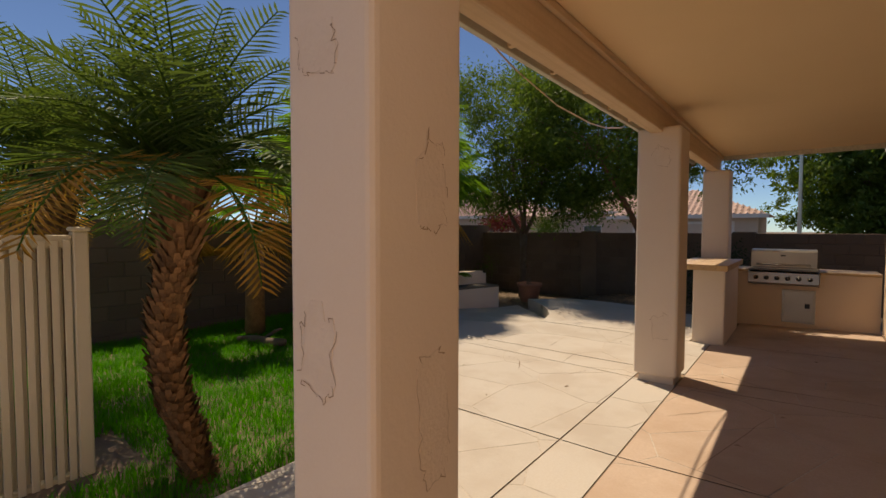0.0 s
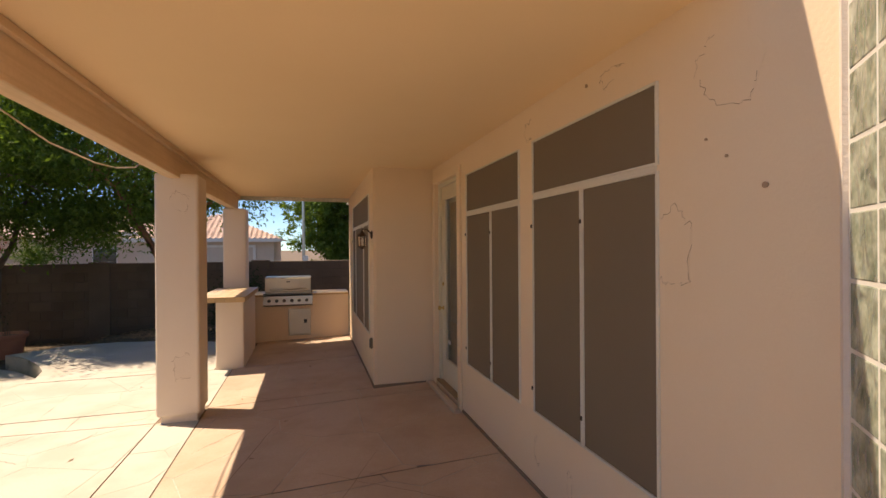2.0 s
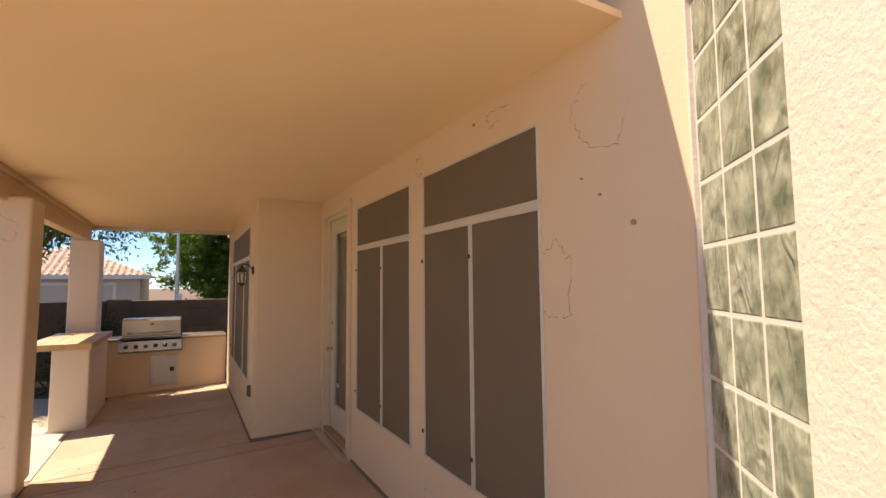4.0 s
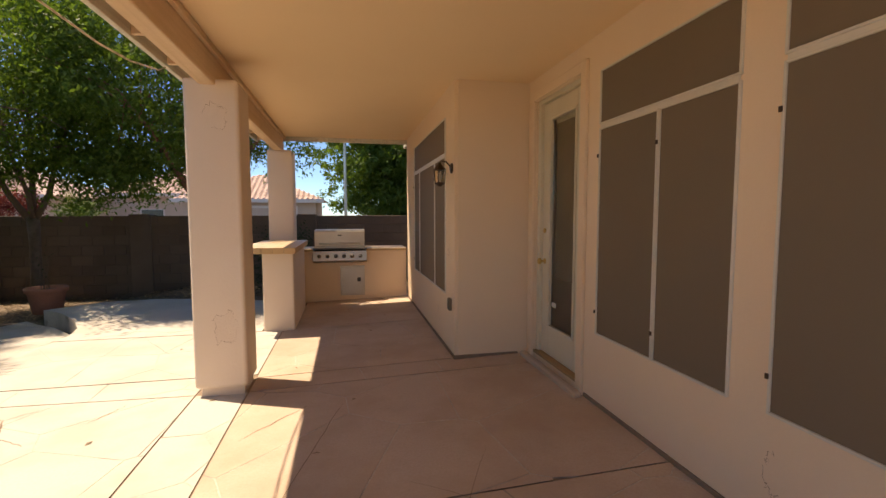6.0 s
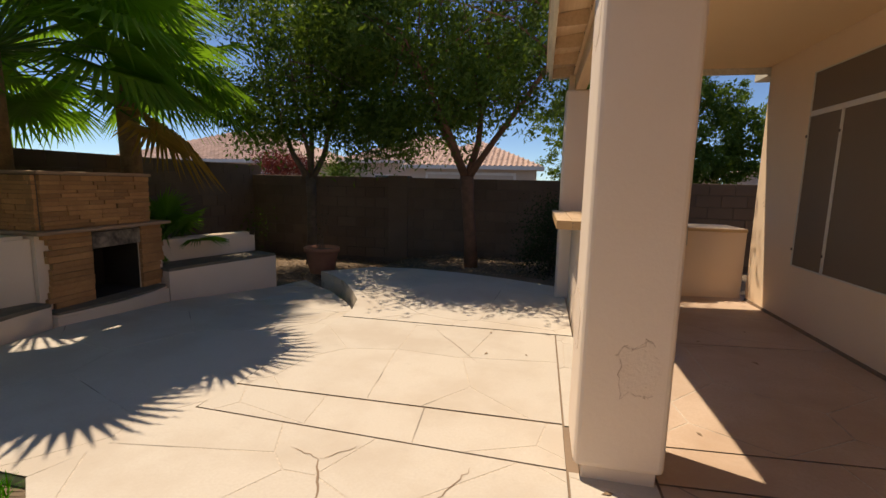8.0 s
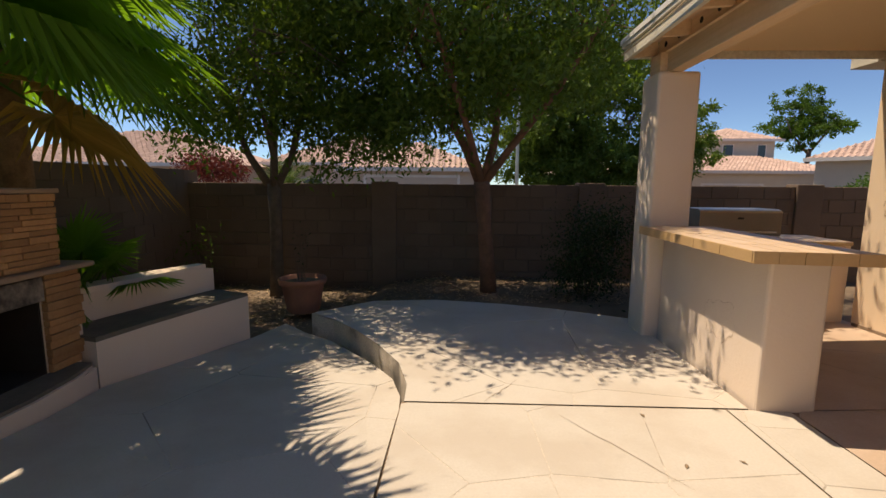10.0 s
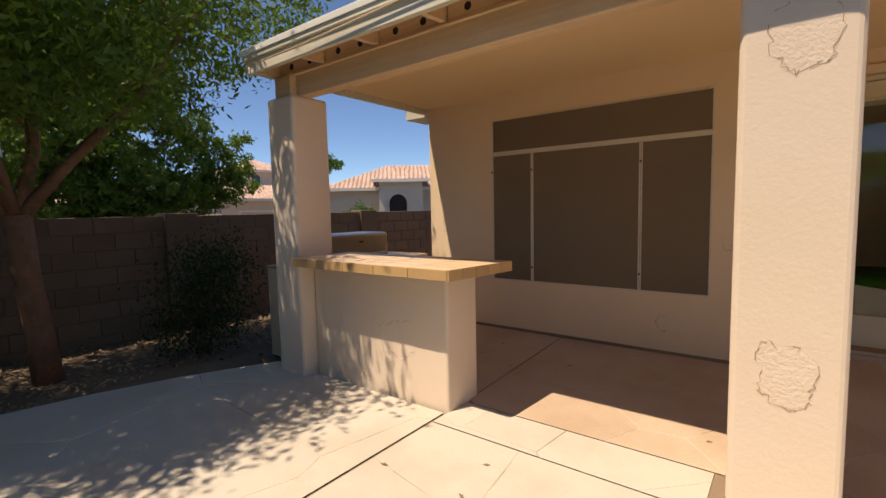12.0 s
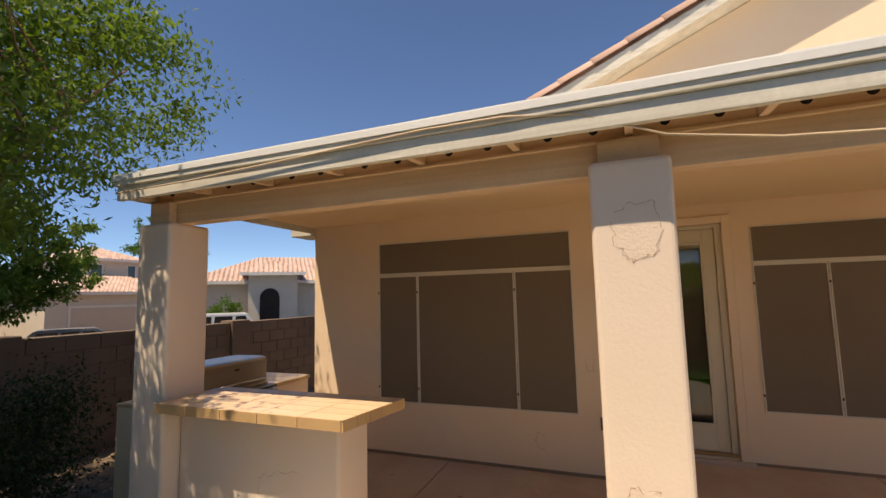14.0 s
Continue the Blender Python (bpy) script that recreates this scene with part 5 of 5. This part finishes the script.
def feather_palm(label, at, trunk_pts, trunk_r, n, length, seed, boots=True, dry=4, turn=0.0):
    p = thing("date_palm", label, "palm", at=at, turn=turn)
    r = random.Random(seed)
    if trunk_pts:
        part("trunk", tube(trunk_pts, trunk_r, 14), PALM_BARK, p, smooth=True)
        if boots:
            bt = bmesh.new()
            pts = [Vector(q) for q in trunk_pts]
            for k in range(900):
                s = k / 900 * (len(pts) - 1)
                i = min(int(s), len(pts) - 2)
                c = pts[i].lerp(pts[i + 1], s - i)
                rad = trunk_r[i] + (trunk_r[i + 1] - trunk_r[i]) * (s - i)
                a = 2.399 * k
                o = Vector((math.cos(a), math.sin(a), 0))
                sd = Vector((-math.sin(a), math.cos(a), 0))
                top_ = max(0.0, k / 900 - 0.68) / 0.32
                w, h, out = 0.03, r.uniform(0.05, 0.10) + 0.13 * top_, r.uniform(0.02, 0.06) + 0.12 * top_ * r.random()
                q = c + o * (rad - 0.01)
                v = [bt.verts.new(x) for x in (q - sd * w, q + sd * w, q + sd * w * 0.5 + o * out + Vector((0, 0, h)), q - sd * w * 0.5 + o * out + Vector((0, 0, h)), q + Vector((0, 0, h * 0.6)))]
                bt.faces.new((v[0], v[1], v[2], v[3]))
                bt.faces.new((v[3], v[2], v[4]))
            tagged(part("trunk_husk", bt, PALM_BARK, p, "ragged brown leaf stubs"), kind="stuff")
    top = Vector(trunk_pts[-1]) if trunk_pts else Vector((0, 0, 0))
    for k in range(n):
        a = 2.399 * k + r.uniform(-0.25, 0.25)
        f = k / n
        el = radians(87 - 68 * f + r.uniform(-8, 8))
        l = length * r.uniform(0.85, 1.1)
        h = Vector((math.cos(a), math.sin(a), 0))
        pts = []
        pos, ang = top.copy(), el
        for s in range(9):
            pts.append(pos.copy())
            pos += (h * math.cos(ang) + Vector((0, 0, math.sin(ang)))) * l / 8
            ang -= radians(5 + 9 * f)
        st = part("frond", tube(pts, [0.013 - 0.0012 * q for q in range(9)], 5), LEAF_BRIGHT, p)
        fb = bmesh.new()
        for s in range(1, 33):
            u = 0.12 + 0.88 * s / 32
            i = min(int(u * 8), 7)
            c = pts[i].lerp(pts[i + 1], u * 8 - i)
            d = (pts[i + 1] - pts[i]).normalized()
            sd = d.cross(Vector((0, 0, 1)))
            sd = sd.normalized() if sd.length > 0.05 else h.cross(Vector((0, 0, 1)))
            up = sd.cross(d)
            ll = 0.26 * length * math.sin(math.pi * min(0.97, 0.12 + 0.82 * u)) + 0.03
            for sg in (-1, 1):
                tip = c + (sd * sg * 0.85 + d * 0.55 + up * r.uniform(0.0, 0.35)).normalized() * ll - Vector((0, 0, 0.18 * ll))
                mid = c.lerp(tip, 0.5) + up * 0.01
                w = d * 0.009
                v = [fb.verts.new(x) for x in (c - w * 0.6, mid - w, tip, mid + w, c + w * 0.6)]
                fb.faces.new(v)
        part("leaf_blade", fb, FROND_DRY if k >= n - dry else FROND, st, "dry orange leaf" if k >= n - dry else "")
    return p


fan_palm("green fan palm behind the fireplace", (-5.95, 7.5, -0.1), 2.62, 60, 1.5, 1.0, 3, spread=(-16, 82))
fan_palm("taller fan palm at the end of the bench", (-6.2, 9.3, -0.2), 2.75, 18, 1.1, 0.8, 27, spread=(-20, 75), dry=0)
fan_palm("low fan palm between fireplace and bench", (-5.45, 9.0, -0.2), 0.55, 12, 0.5, 0.45, 5, 0.09, (15, 80), 0)
fan_palm("yellowing fan palm behind the lawn", (-5.4, 4.7, -0.1), 1.55, 18, 0.9, 0.65, 9, spread=(-20, 75), dry=6)
feather_palm("pygmy date palm with shaggy brown trunk on the lawn", (-2.10, 2.33, -0.12),
             [(0.10, 0.10, 0), (0.04, 0.06, 0.25), (-0.06, -0.01, 0.6), (-0.10, -0.02, 1.0), (-0.05, 0.05, 1.4), (-0.03, 0.09, 1.85)], [0.075, 0.08, 0.085, 0.09, 0.10, 0.10], 56, 1.2, 12, dry=4)
feather_palm("date palm with drooping fronds near the gate", (-4.3, 2.2, -0.12),
             [(0, 0, 0), (0, 0, 0.9), (0, 0, 1.9)], [0.11, 0.11, 0.12], 54, 1.5, 15, dry=9)
feather_palm("small feathery palm beyond the block wall", (-6.6, 17.0, -0.9), [(0, 0, 0), (0, 0, 0.9), (0, 0, 1.9)], [0.12, 0.1, 0.1], 22, 1.3, 18, boots=False, dry=0)


# ---- distance: houses, street, cars ----
def hip_roof(x0, x1, y0, y1, z, rise, over=0.5, bm=None):
    b = bm or bmesh.new()
    x0, x1, y0, y1 = x0 - over, x1 + over, y0 - over, y1 + over
    half = min(x1 - x0, y1 - y0) / 2
    if x1 - x0 > y1 - y0:
        r0, r1 = (x0 + half, (y0 + y1) / 2, z + rise), (x1 - half, (y0 + y1) / 2, z + rise)
    else:
        r0, r1 = ((x0 + x1) / 2, y0 + half, z + rise), ((x0 + x1) / 2, y1 - half, z + rise)
    c = [b.verts.new(p) for p in ((x0, y0, z), (x1, y0, z), (x1, y1, z), (x0, y1, z))]
    e = [b.verts.new(p) for p in (r0, r1)]
    if x1 - x0 > y1 - y0:
        fs = [(c[0], c[1], e[1], e[0]), (c[1], c[2], e[1]), (c[2], c[3], e[0], e[1]), (c[3], c[0], e[0])]
    else:
        fs = [(c[0], c[1], e[0]), (c[1], c[2], e[1], e[0]), (c[2], c[3], e[1]), (c[3], c[0], e[0], e[1])]
    for f in fs:
        b.faces.new(f)
    b.faces.new(c[::-1])
    return b


def roof_ribs(x0, x1, y0, y1, z, rise, over=0.5):
    """Rows of barrel tiles up the front slope of a hip roof."""
    b = bmesh.new()
    x0, x1, y0, y1 = x0 - over, x1 + over, y0 - over, y1 + over
    half = min(x1 - x0, y1 - y0) / 2
    x = x0 + 0.15
    while x < x1 - 0.1:
        reach = min(half, x - x0, x1 - x) if x1 - x0 > y1 - y0 else half * min(1, 1 - abs((x - (x0 + x1) / 2) / ((x1 - x0) / 2)))
        if reach > 0.2:
            n = max(2, int(reach / 0.4))
            for k in range(n):
                s0, s1 = reach * k / n, reach * (k + 1) / n
                pa = Vector((x, y0 + s0, z + rise * s0 / half + 0.05))
                pb = Vector((x, y0 + s1, z + rise * s1 / half + 0.02))
                v = [b.verts.new(p) for p in (pa + Vector((-0.1, 0, -0.03)), pa + Vector((0, 0, 0.06)), pa + Vector((0.1, 0, -0.03)), pb + Vector((0.09, 0, -0.02)), pb + Vector((0, 0, 0.05)), pb + Vector((-0.09, 0, -0.02)))]
                b.faces.new((v[0], v[1], v[4], v[5]))
                b.faces.new((v[1], v[2], v[3], v[4]))
                b.faces.new((v[0], v[2], v[1]))
        x += 0.3
    return b


def far_house(label, blocks, wall_mat, windows=(), garages=(), arches=(), turn=0.0, at=(0, 0, 0)):
    h = thing("house", label, "house", at=at, turn=turn)
    for x0, x1, y0, y1, z0, z1, rise in blocks:
        part("wall", box(x0, x1, y0, y1, z0, z1), wall_mat, h)
        rf = part("roof", hip_roof(x0, x1, y0, y1, z1, rise), TILE_FAR, h, "pale pink clay tile roof")
        tagged(part("tile_field", roof_ribs(x0, x1, y0, y1, z1, rise), TILE_FAR, rf), kind="stuff")
        part("eave_board", box(x0 - 0.5, x1 + 0.5, y0 - 0.53, y0 - 0.5, z1 - 0.18, z1 + 0.03), TRIM_FAR, h)
    for x0, x1, y, z0, z1 in windows:
        w = part("window", box(x0, x1, y - 0.03, y + 0.05, z0, z1), TRIM_FAR, h)
        part("pane", box(x0 + 0.08, x1 - 0.08, y - 0.036, y - 0.031, z0 + 0.08, z1 - 0.08), DARK_GLASS, w)
    for x0, x1, y, z0, z1 in garages:
        part("garage_trim", box(x0 - 0.15, x1 + 0.15, y - 0.06, y + 0.02, z0, z1 + 0.15), TRIM_FAR, h)
        g = part("garage_door", box(x0, x1, y - 0.075, y - 0.061, z0, z1), HOUSE_FAR, h)
        for k in range(4):
            part("door_panel", box(x0 + 0.1, x1 - 0.1, y - 0.09, y - 0.076, z0 + (z1 - z0) / 4 * k + 0.06, z0 + (z1 - z0) / 4 * (k + 1) - 0.06), HOUSE_FAR, g)
    # each arch is a solid black face that stands in for the entry's shade
    for x, w, y, z0, z1 in arches:
        pts = [(x - w / 2, z0), (x + w / 2, z0)] + [(x + w / 2 * math.cos(a), z1 - w / 2 + w / 2 * math.sin(a)) for a in [math.pi * k / 10 for k in range(11)]]
        b = bmesh.new()
        lo = [b.verts.new((u, y - 0.04, v)) for u, v in pts]
        hi = [b.verts.new((u, y + 0.3, v)) for u, v in pts]
        b.faces.new(lo)
        for k in range(len(pts)):
            b.faces.new((lo[k], lo[(k + 1) % len(pts)], hi[(k + 1) % len(pts)], hi[k]))
        part("arch", b, SOOT_AND_SHADE, h, "arched entry, its shade painted as a black face")
    return h


far_house("single-storey tan house with pink tile roof behind the wall", [(-15.5, -4.5, 37, 47, -0.9, 2.9, 2.4), (-8.3, -1.0, 30.5, 37.5, -0.9, 2.35, 1.7)], HOUSE_FAR, [(-13, -11.5, 37, 0.6, 1.9)], [(-7.2, -2.2, 30.5, -0.9, 1.85)])
far_house("single-storey house with low pink tile roof beyond the corner", [(-30, -15.5, 31, 42, -0.9, 2.55, 2.4)], HOUSE_FAR, [(-26, -24, 31, 0.5, 1.8), (-19, -17.5, 31, 0.5, 1.8)])
far_house("two-storey pale stucco house with tile roofs", [(15.5, 27.5, 42, 50, -0.9, 2.7, 1.4), (20.0, 25.5, 47, 54, -0.9, 5.6, 1.3)], HOUSE_FAR2, [(21.0, 22.0, 47, 4.0, 5.2), (24.0, 24.8, 47, 4.0, 5.2)], [(17.0, 21.5, 42, -0.9, 1.6)])
far_house("pale stucco house with arched entry and tile roof", [(-5.0, 9.0, 1.5, 10.0, -0.9, 3.1, 2.0), (-1.3, 1.7, 0.0, 2.6, -0.9, 3.6, 0.9)], HOUSE_FAR2, [(3.0, 4.6, 1.5, 0.6, 2.0)], arches=[(0.0, 1.2, 0.0, -0.9, 2.6)], turn=-47, at=(20.6, 27.8, 0))
far_house("tan house with tile roof across the street", [(6.0, 13.0, 44, 52, -0.9, 2.4, 1.8)], HOUSE_FAR, [(7.0, 8.5, 44, 0.5, 1.8)])
solid("road", box(-60, 60, 20.5, 27.5, -0.91, -0.885), ASPHALT, "grey asphalt street beyond the wall", "road")


def car(label, at, turn, paint, long=4.9, high=1.85, wide=1.95):
    c = thing("car", label, "car", "parked cars", at=at, turn=turn)
    l = long / 2
    prof = [(-l, 0.35), (-l, 0.95), (-l + 0.08, 1.05), (-l + 0.35, high - 0.1), (-l + 0.6, high), (l * 0.25, high), (l * 0.52, 1.12), (l - 0.15, 1.0), (l, 0.85), (l, 0.35)]
    b = extrude_profile(prof, "y", -wide / 2, wide / 2)
    bmesh.ops.bevel(b, geom=b.edges[:], offset=0.05, segments=2, affect="EDGES")
    body = part("body", b, paint, c)
    for s in (-1, 1):
        yy = s * wide / 2
        for x0, x1 in ((-l + 0.5, -l + 1.35), (-l + 1.45, -0.1), (0.0, l * 0.36)):
            q = bmesh.new()
            pts = [(x0, 1.12), (x1, 1.12), (min(x1, l * 0.22), high - 0.14), (x0 + 0.06, high - 0.14)]
            q.faces.new([q.verts.new((u, yy + s * 0.004, v)) for u, v in pts])
            q.faces.new([q.verts.new((u, yy + s * 0.001, v)) for u, v in pts])
            part("side_window", q, DARK_GLASS, c)
        for wx in (-l + 0.9, l - 0.95):
            w = lathe([(0.22, -0.1), (0.34, -0.1), (0.35, -0.05), (0.35, 0.05), (0.34, 0.1), (0.22, 0.1)], 20)
            bmesh.ops.transform(w, matrix=Matrix.Translation((wx, s * (wide / 2 - 0.08), 0.35)) @ Matrix.Rotation(math.pi / 2, 4, "X"), verts=w.verts)
            wheel = part("wheel", w, RUBBER, c)
            rm = lathe([(0.2, -0.112), (0.2, 0.112)], 14)
            bmesh.ops.transform(rm, matrix=Matrix.Translation((wx, s * (wide / 2 - 0.08), 0.35)) @ Matrix.Rotation(math.pi / 2, 4, "X"), verts=rm.verts)
            part("rim", rm, STEEL, wheel)
    return c


car("white sport utility vehicle parked across the street", (16.4, 26.4, -0.885), -43, CAR_WHITE, high=2.05)
car("grey car parked in front of the two-storey house", (12.6, 33.0, -0.9), -30, CAR_GREY, 4.6, 1.5)

pole = thing("street_lamp", "thin grey street lamp pole beyond the wall", "street lamp", at=(0.75, 28.2, -0.9))
part("pole", tube([(0, 0, 0), (0, 0, 4.5), (0, 0, 9.2)], [0.10, 0.085, 0.06], 10), STEEL, pole)
part("arm", tube([(0, 0, 9.1), (0.4, 0, 9.35), (1.0, 0, 9.4)], 0.03, 8), STEEL, pole)
part("lamp_head", box(0.85, 1.35, -0.1, 0.1, 9.36, 9.46, 0.03, 2), STEEL, pole)
part("sign_plate", box(-0.05, 0.25, -0.115, -0.1005, 1.85, 2.25), TRIM_FAR, pole)

# ---- cable along the eave ----
cable = thing("cable", "pale loose cable sagging along the eave", "cable")
cpts = [(-0.602, 9.8, 2.65), (-0.602, 9.0, 2.66), (-0.60, 8.0, 2.70), (-0.602, 7.2, 2.735), (-0.602, 6.72, 2.73), (-0.575, 6.35, 2.69), (-0.55, 5.95, 2.53), (-0.55, 5.5, 2.45), (-0.55, 5.1, 2.42), (-0.55, 4.42, 2.43), (-0.56, 3.8, 2.53), (-0.59, 3.35, 2.67), (-0.602, 2.9, 2.72), (-0.602, 2.35, 2.72)]
part("wire", tube(cpts, 0.006, 6), CABLE, cable, smooth=True)

# ---- stamped concrete: stones as pieces of the patio ----
rng = random.Random(17)
G = 0.006
patio = thing("patio", "tan stamped concrete patio with stone outlines and joints", "patio", kind="structure")
def panel(points, size, zf, rng, skirt=0.14, name="stone"):
    whole_bm = bmesh.new()
    for whole, inner in stone_cells(points, size, 0.0042, rng):
        lo = [whole_bm.verts.new((x, y, zf(x, y) - skirt)) for x, y in whole]
        hi = [whole_bm.verts.new((x, y, zf(x, y) - 0.0018)) for x, y in whole]
        whole_bm.faces.new(hi)
        for k in range(len(hi)):
            whole_bm.faces.new((lo[k], lo[(k + 1) % len(hi)], hi[(k + 1) % len(hi)], hi[k]))
        b = bmesh.new()
        cx, cy = sum(p[0] for p in inner) / len(inner), sum(p[1] for p in inner) / len(inner)
        rings = []
        for shrink, dz in ((0.0, -0.012), (0.0, -0.0008), (0.002, 0.0)):
            rg = []
            for x, y in inner:
                d = math.hypot(x - cx, y - cy) or 1
                k = 1 - shrink / d
                xx, yy = cx + (x - cx) * k, cy + (y - cy) * k
                rg.append(b.verts.new((xx, yy, zf(xx, yy) + dz)))
            rings.append(rg)
        n = len(inner)
        for p, q in zip(rings, rings[1:]):
            for k in range(n):
                b.faces.new((p[k], p[(k + 1) % n], q[(k + 1) % n], q[k]))
        b.faces.new(rings[-1])
        # panels under the roof take the copy with shade in its colour
        part(name, b, CONCRETE_SHADED if min(p[0] for p in points) > -0.05 else CONCRETE, patio)
    part("groove_bed", whole_bm, GROUT, patio)


def fill(x0, x1, y0, y1):
    """Gritty filling a little below the paving, seen in the joints."""
    b = bmesh.new()
    lo = [b.verts.new((x, y, level(x, y) - 0.06)) for x, y in ((x0, y0), (x1, y0), (x1, y1), (x0, y1))]
    hi = [b.verts.new((x, y, level(x, y) - 0.007)) for x, y in ((x0, y0), (x1, y0), (x1, y1), (x0, y1))]
    b.faces.new(hi)
    for k in range(4):
        b.faces.new((lo[k], lo[(k + 1) % 4], hi[(k + 1) % 4], hi[k]))
    part("joint_fill", b, JOINT, patio)


fill(0.0, 2.54, -1.2, 10.1)
fill(-0.6, 0.0, -1.2, 8.04)
fill(-1.6, -0.6, 4.0, 8.04)
fill(-2.5, -1.6, 6.03, 8.04)


def rect(x0, x1, y0, y1):
    return [(x0 + G, y0 + G), (x1 - G, y0 + G), (x1 - G, y1 - G), (x0 + G, y1 - G)]


for x0, x1, y0, y1, size in ((0.0, 2.54, -1.2, 4.2, 0.85), (0.0, 2.54, 4.2, 5.98, 0.85), (0.0, 2.56, 5.98, 6.31, 0.9), (0.0, 1.87, 6.31, 8.03, 0.85), (0.15, 1.87, 8.03, 10.1, 0.85),
                             (-0.40, 0.0, -1.2, 4.2, 0.6), (-0.40, 0.0, 4.2, 5.98, 0.6), (-0.40, 0.0, 6.40, 8.03, 0.7), (-1.62, -0.40, -1.2, 4.2, 0.75),
                             (-2.50, -0.40, 6.42, 8.03, 0.8)):
    panel(rect(x0, x1, y0, y1), size, level, rng)
panel([(-0.406, 5.99), (-0.406, 6.408), (-2.51, 6.408), (-2.52, 6.086)], 0.7, level, rng)
panel([(-0.406, 4.21), (-0.406, 5.978), (-2.53, 6.074), (-2.78, 5.34), (-1.92, 4.72), (-1.63, 4.21)], 0.75, level, rng)
panel([(-0.25, 8.045), (-0.25, 10.06), (-1.0, 10.42), (-1.63, 10.62), (-2.4, 10.76), (-3.16, 10.66), (-3.75, 10.08), (-3.44, 9.86), (-3.13, 9.52), (-2.83, 9.1), (-2.60, 8.7), (-2.49, 8.3), (-2.48, 8.045)], 1.3, level, rng, 0.34)
panel([(-2.515, 6.41), (-2.515, 8.03), (-2.54, 8.3), (-2.65, 8.68), (-2.87, 9.06), (-3.17, 9.47), (-3.47, 9.80), (-3.79, 10.02), (-4.15, 10.35), (-4.32, 9.83), (-4.50, 9.3), (-4.68, 8.75), (-4.77, 8.36), (-4.68, 7.75), (-4.77, 7.03), (-4.70, 6.40), (-4.60, 5.95), (-3.7, 5.55), (-3.1, 5.36), (-2.80, 5.36), (-2.55, 6.05)], 1.1, slope, rng, 0.3)

# ---- cracks in the paving ----
def paving_crack(points, width):
    """A jagged dark groove that narrows to its ends."""
    b, last, n = bmesh.new(), None, len(points) - 1
    for k, (x, y) in enumerate(points):
        a, c = points[max(k - 1, 0)], points[min(k + 1, n)]
        d = Vector((c[0] - a[0], c[1] - a[1])).normalized()
        w = width * (0.25 + 0.75 * math.sin(math.pi * (k + 0.3) / (n + 0.6)))
        pair = [b.verts.new((x - d.y * w * q, y + d.x * w * q, level(x, y) + 0.0025)) for q in (-1, 1)]
        if last:
            b.faces.new((last[0], pair[0], pair[1], last[1]))
        last = pair
    part("crack", b, JOINT, patio, "dark crack in the paving")


def jagged(a, c, steps, rough, rng):
    return [(a[0] + (c[0] - a[0]) * k / steps + rng.uniform(-rough, rough), a[1] + (c[1] - a[1]) * k / steps + rng.uniform(-rough, rough)) for k in range(steps + 1)]


rng = random.Random(29)
for a, c, w in (((-1.58, 5.78), (-1.76, 5.84), 0.005), ((-1.58, 5.78), (-1.44, 5.92), 0.005), ((-1.58, 5.78), (-1.46, 5.50), 0.012), ((-0.85, 5.88), (-0.98, 5.60), 0.006),
                ((-1.46, 5.50), (-1.20, 5.32), 0.004), ((0.45, 4.3), (0.75, 5.5), 0.006), ((0.1, 5.1), (0.5, 5.55), 0.005), ((0.9, 3.2), (1.6, 4.6), 0.004), ((1.1, 4.4), (2.1, 3.6), 0.004),
                ((-1.95, 8.05), (-1.70, 8.40), 0.004), ((-1.0, 7.2), (-1.5, 7.9), 0.004)):
    paving_crack(jagged(a, c, 9, 0.009, rng), w * 0.5)
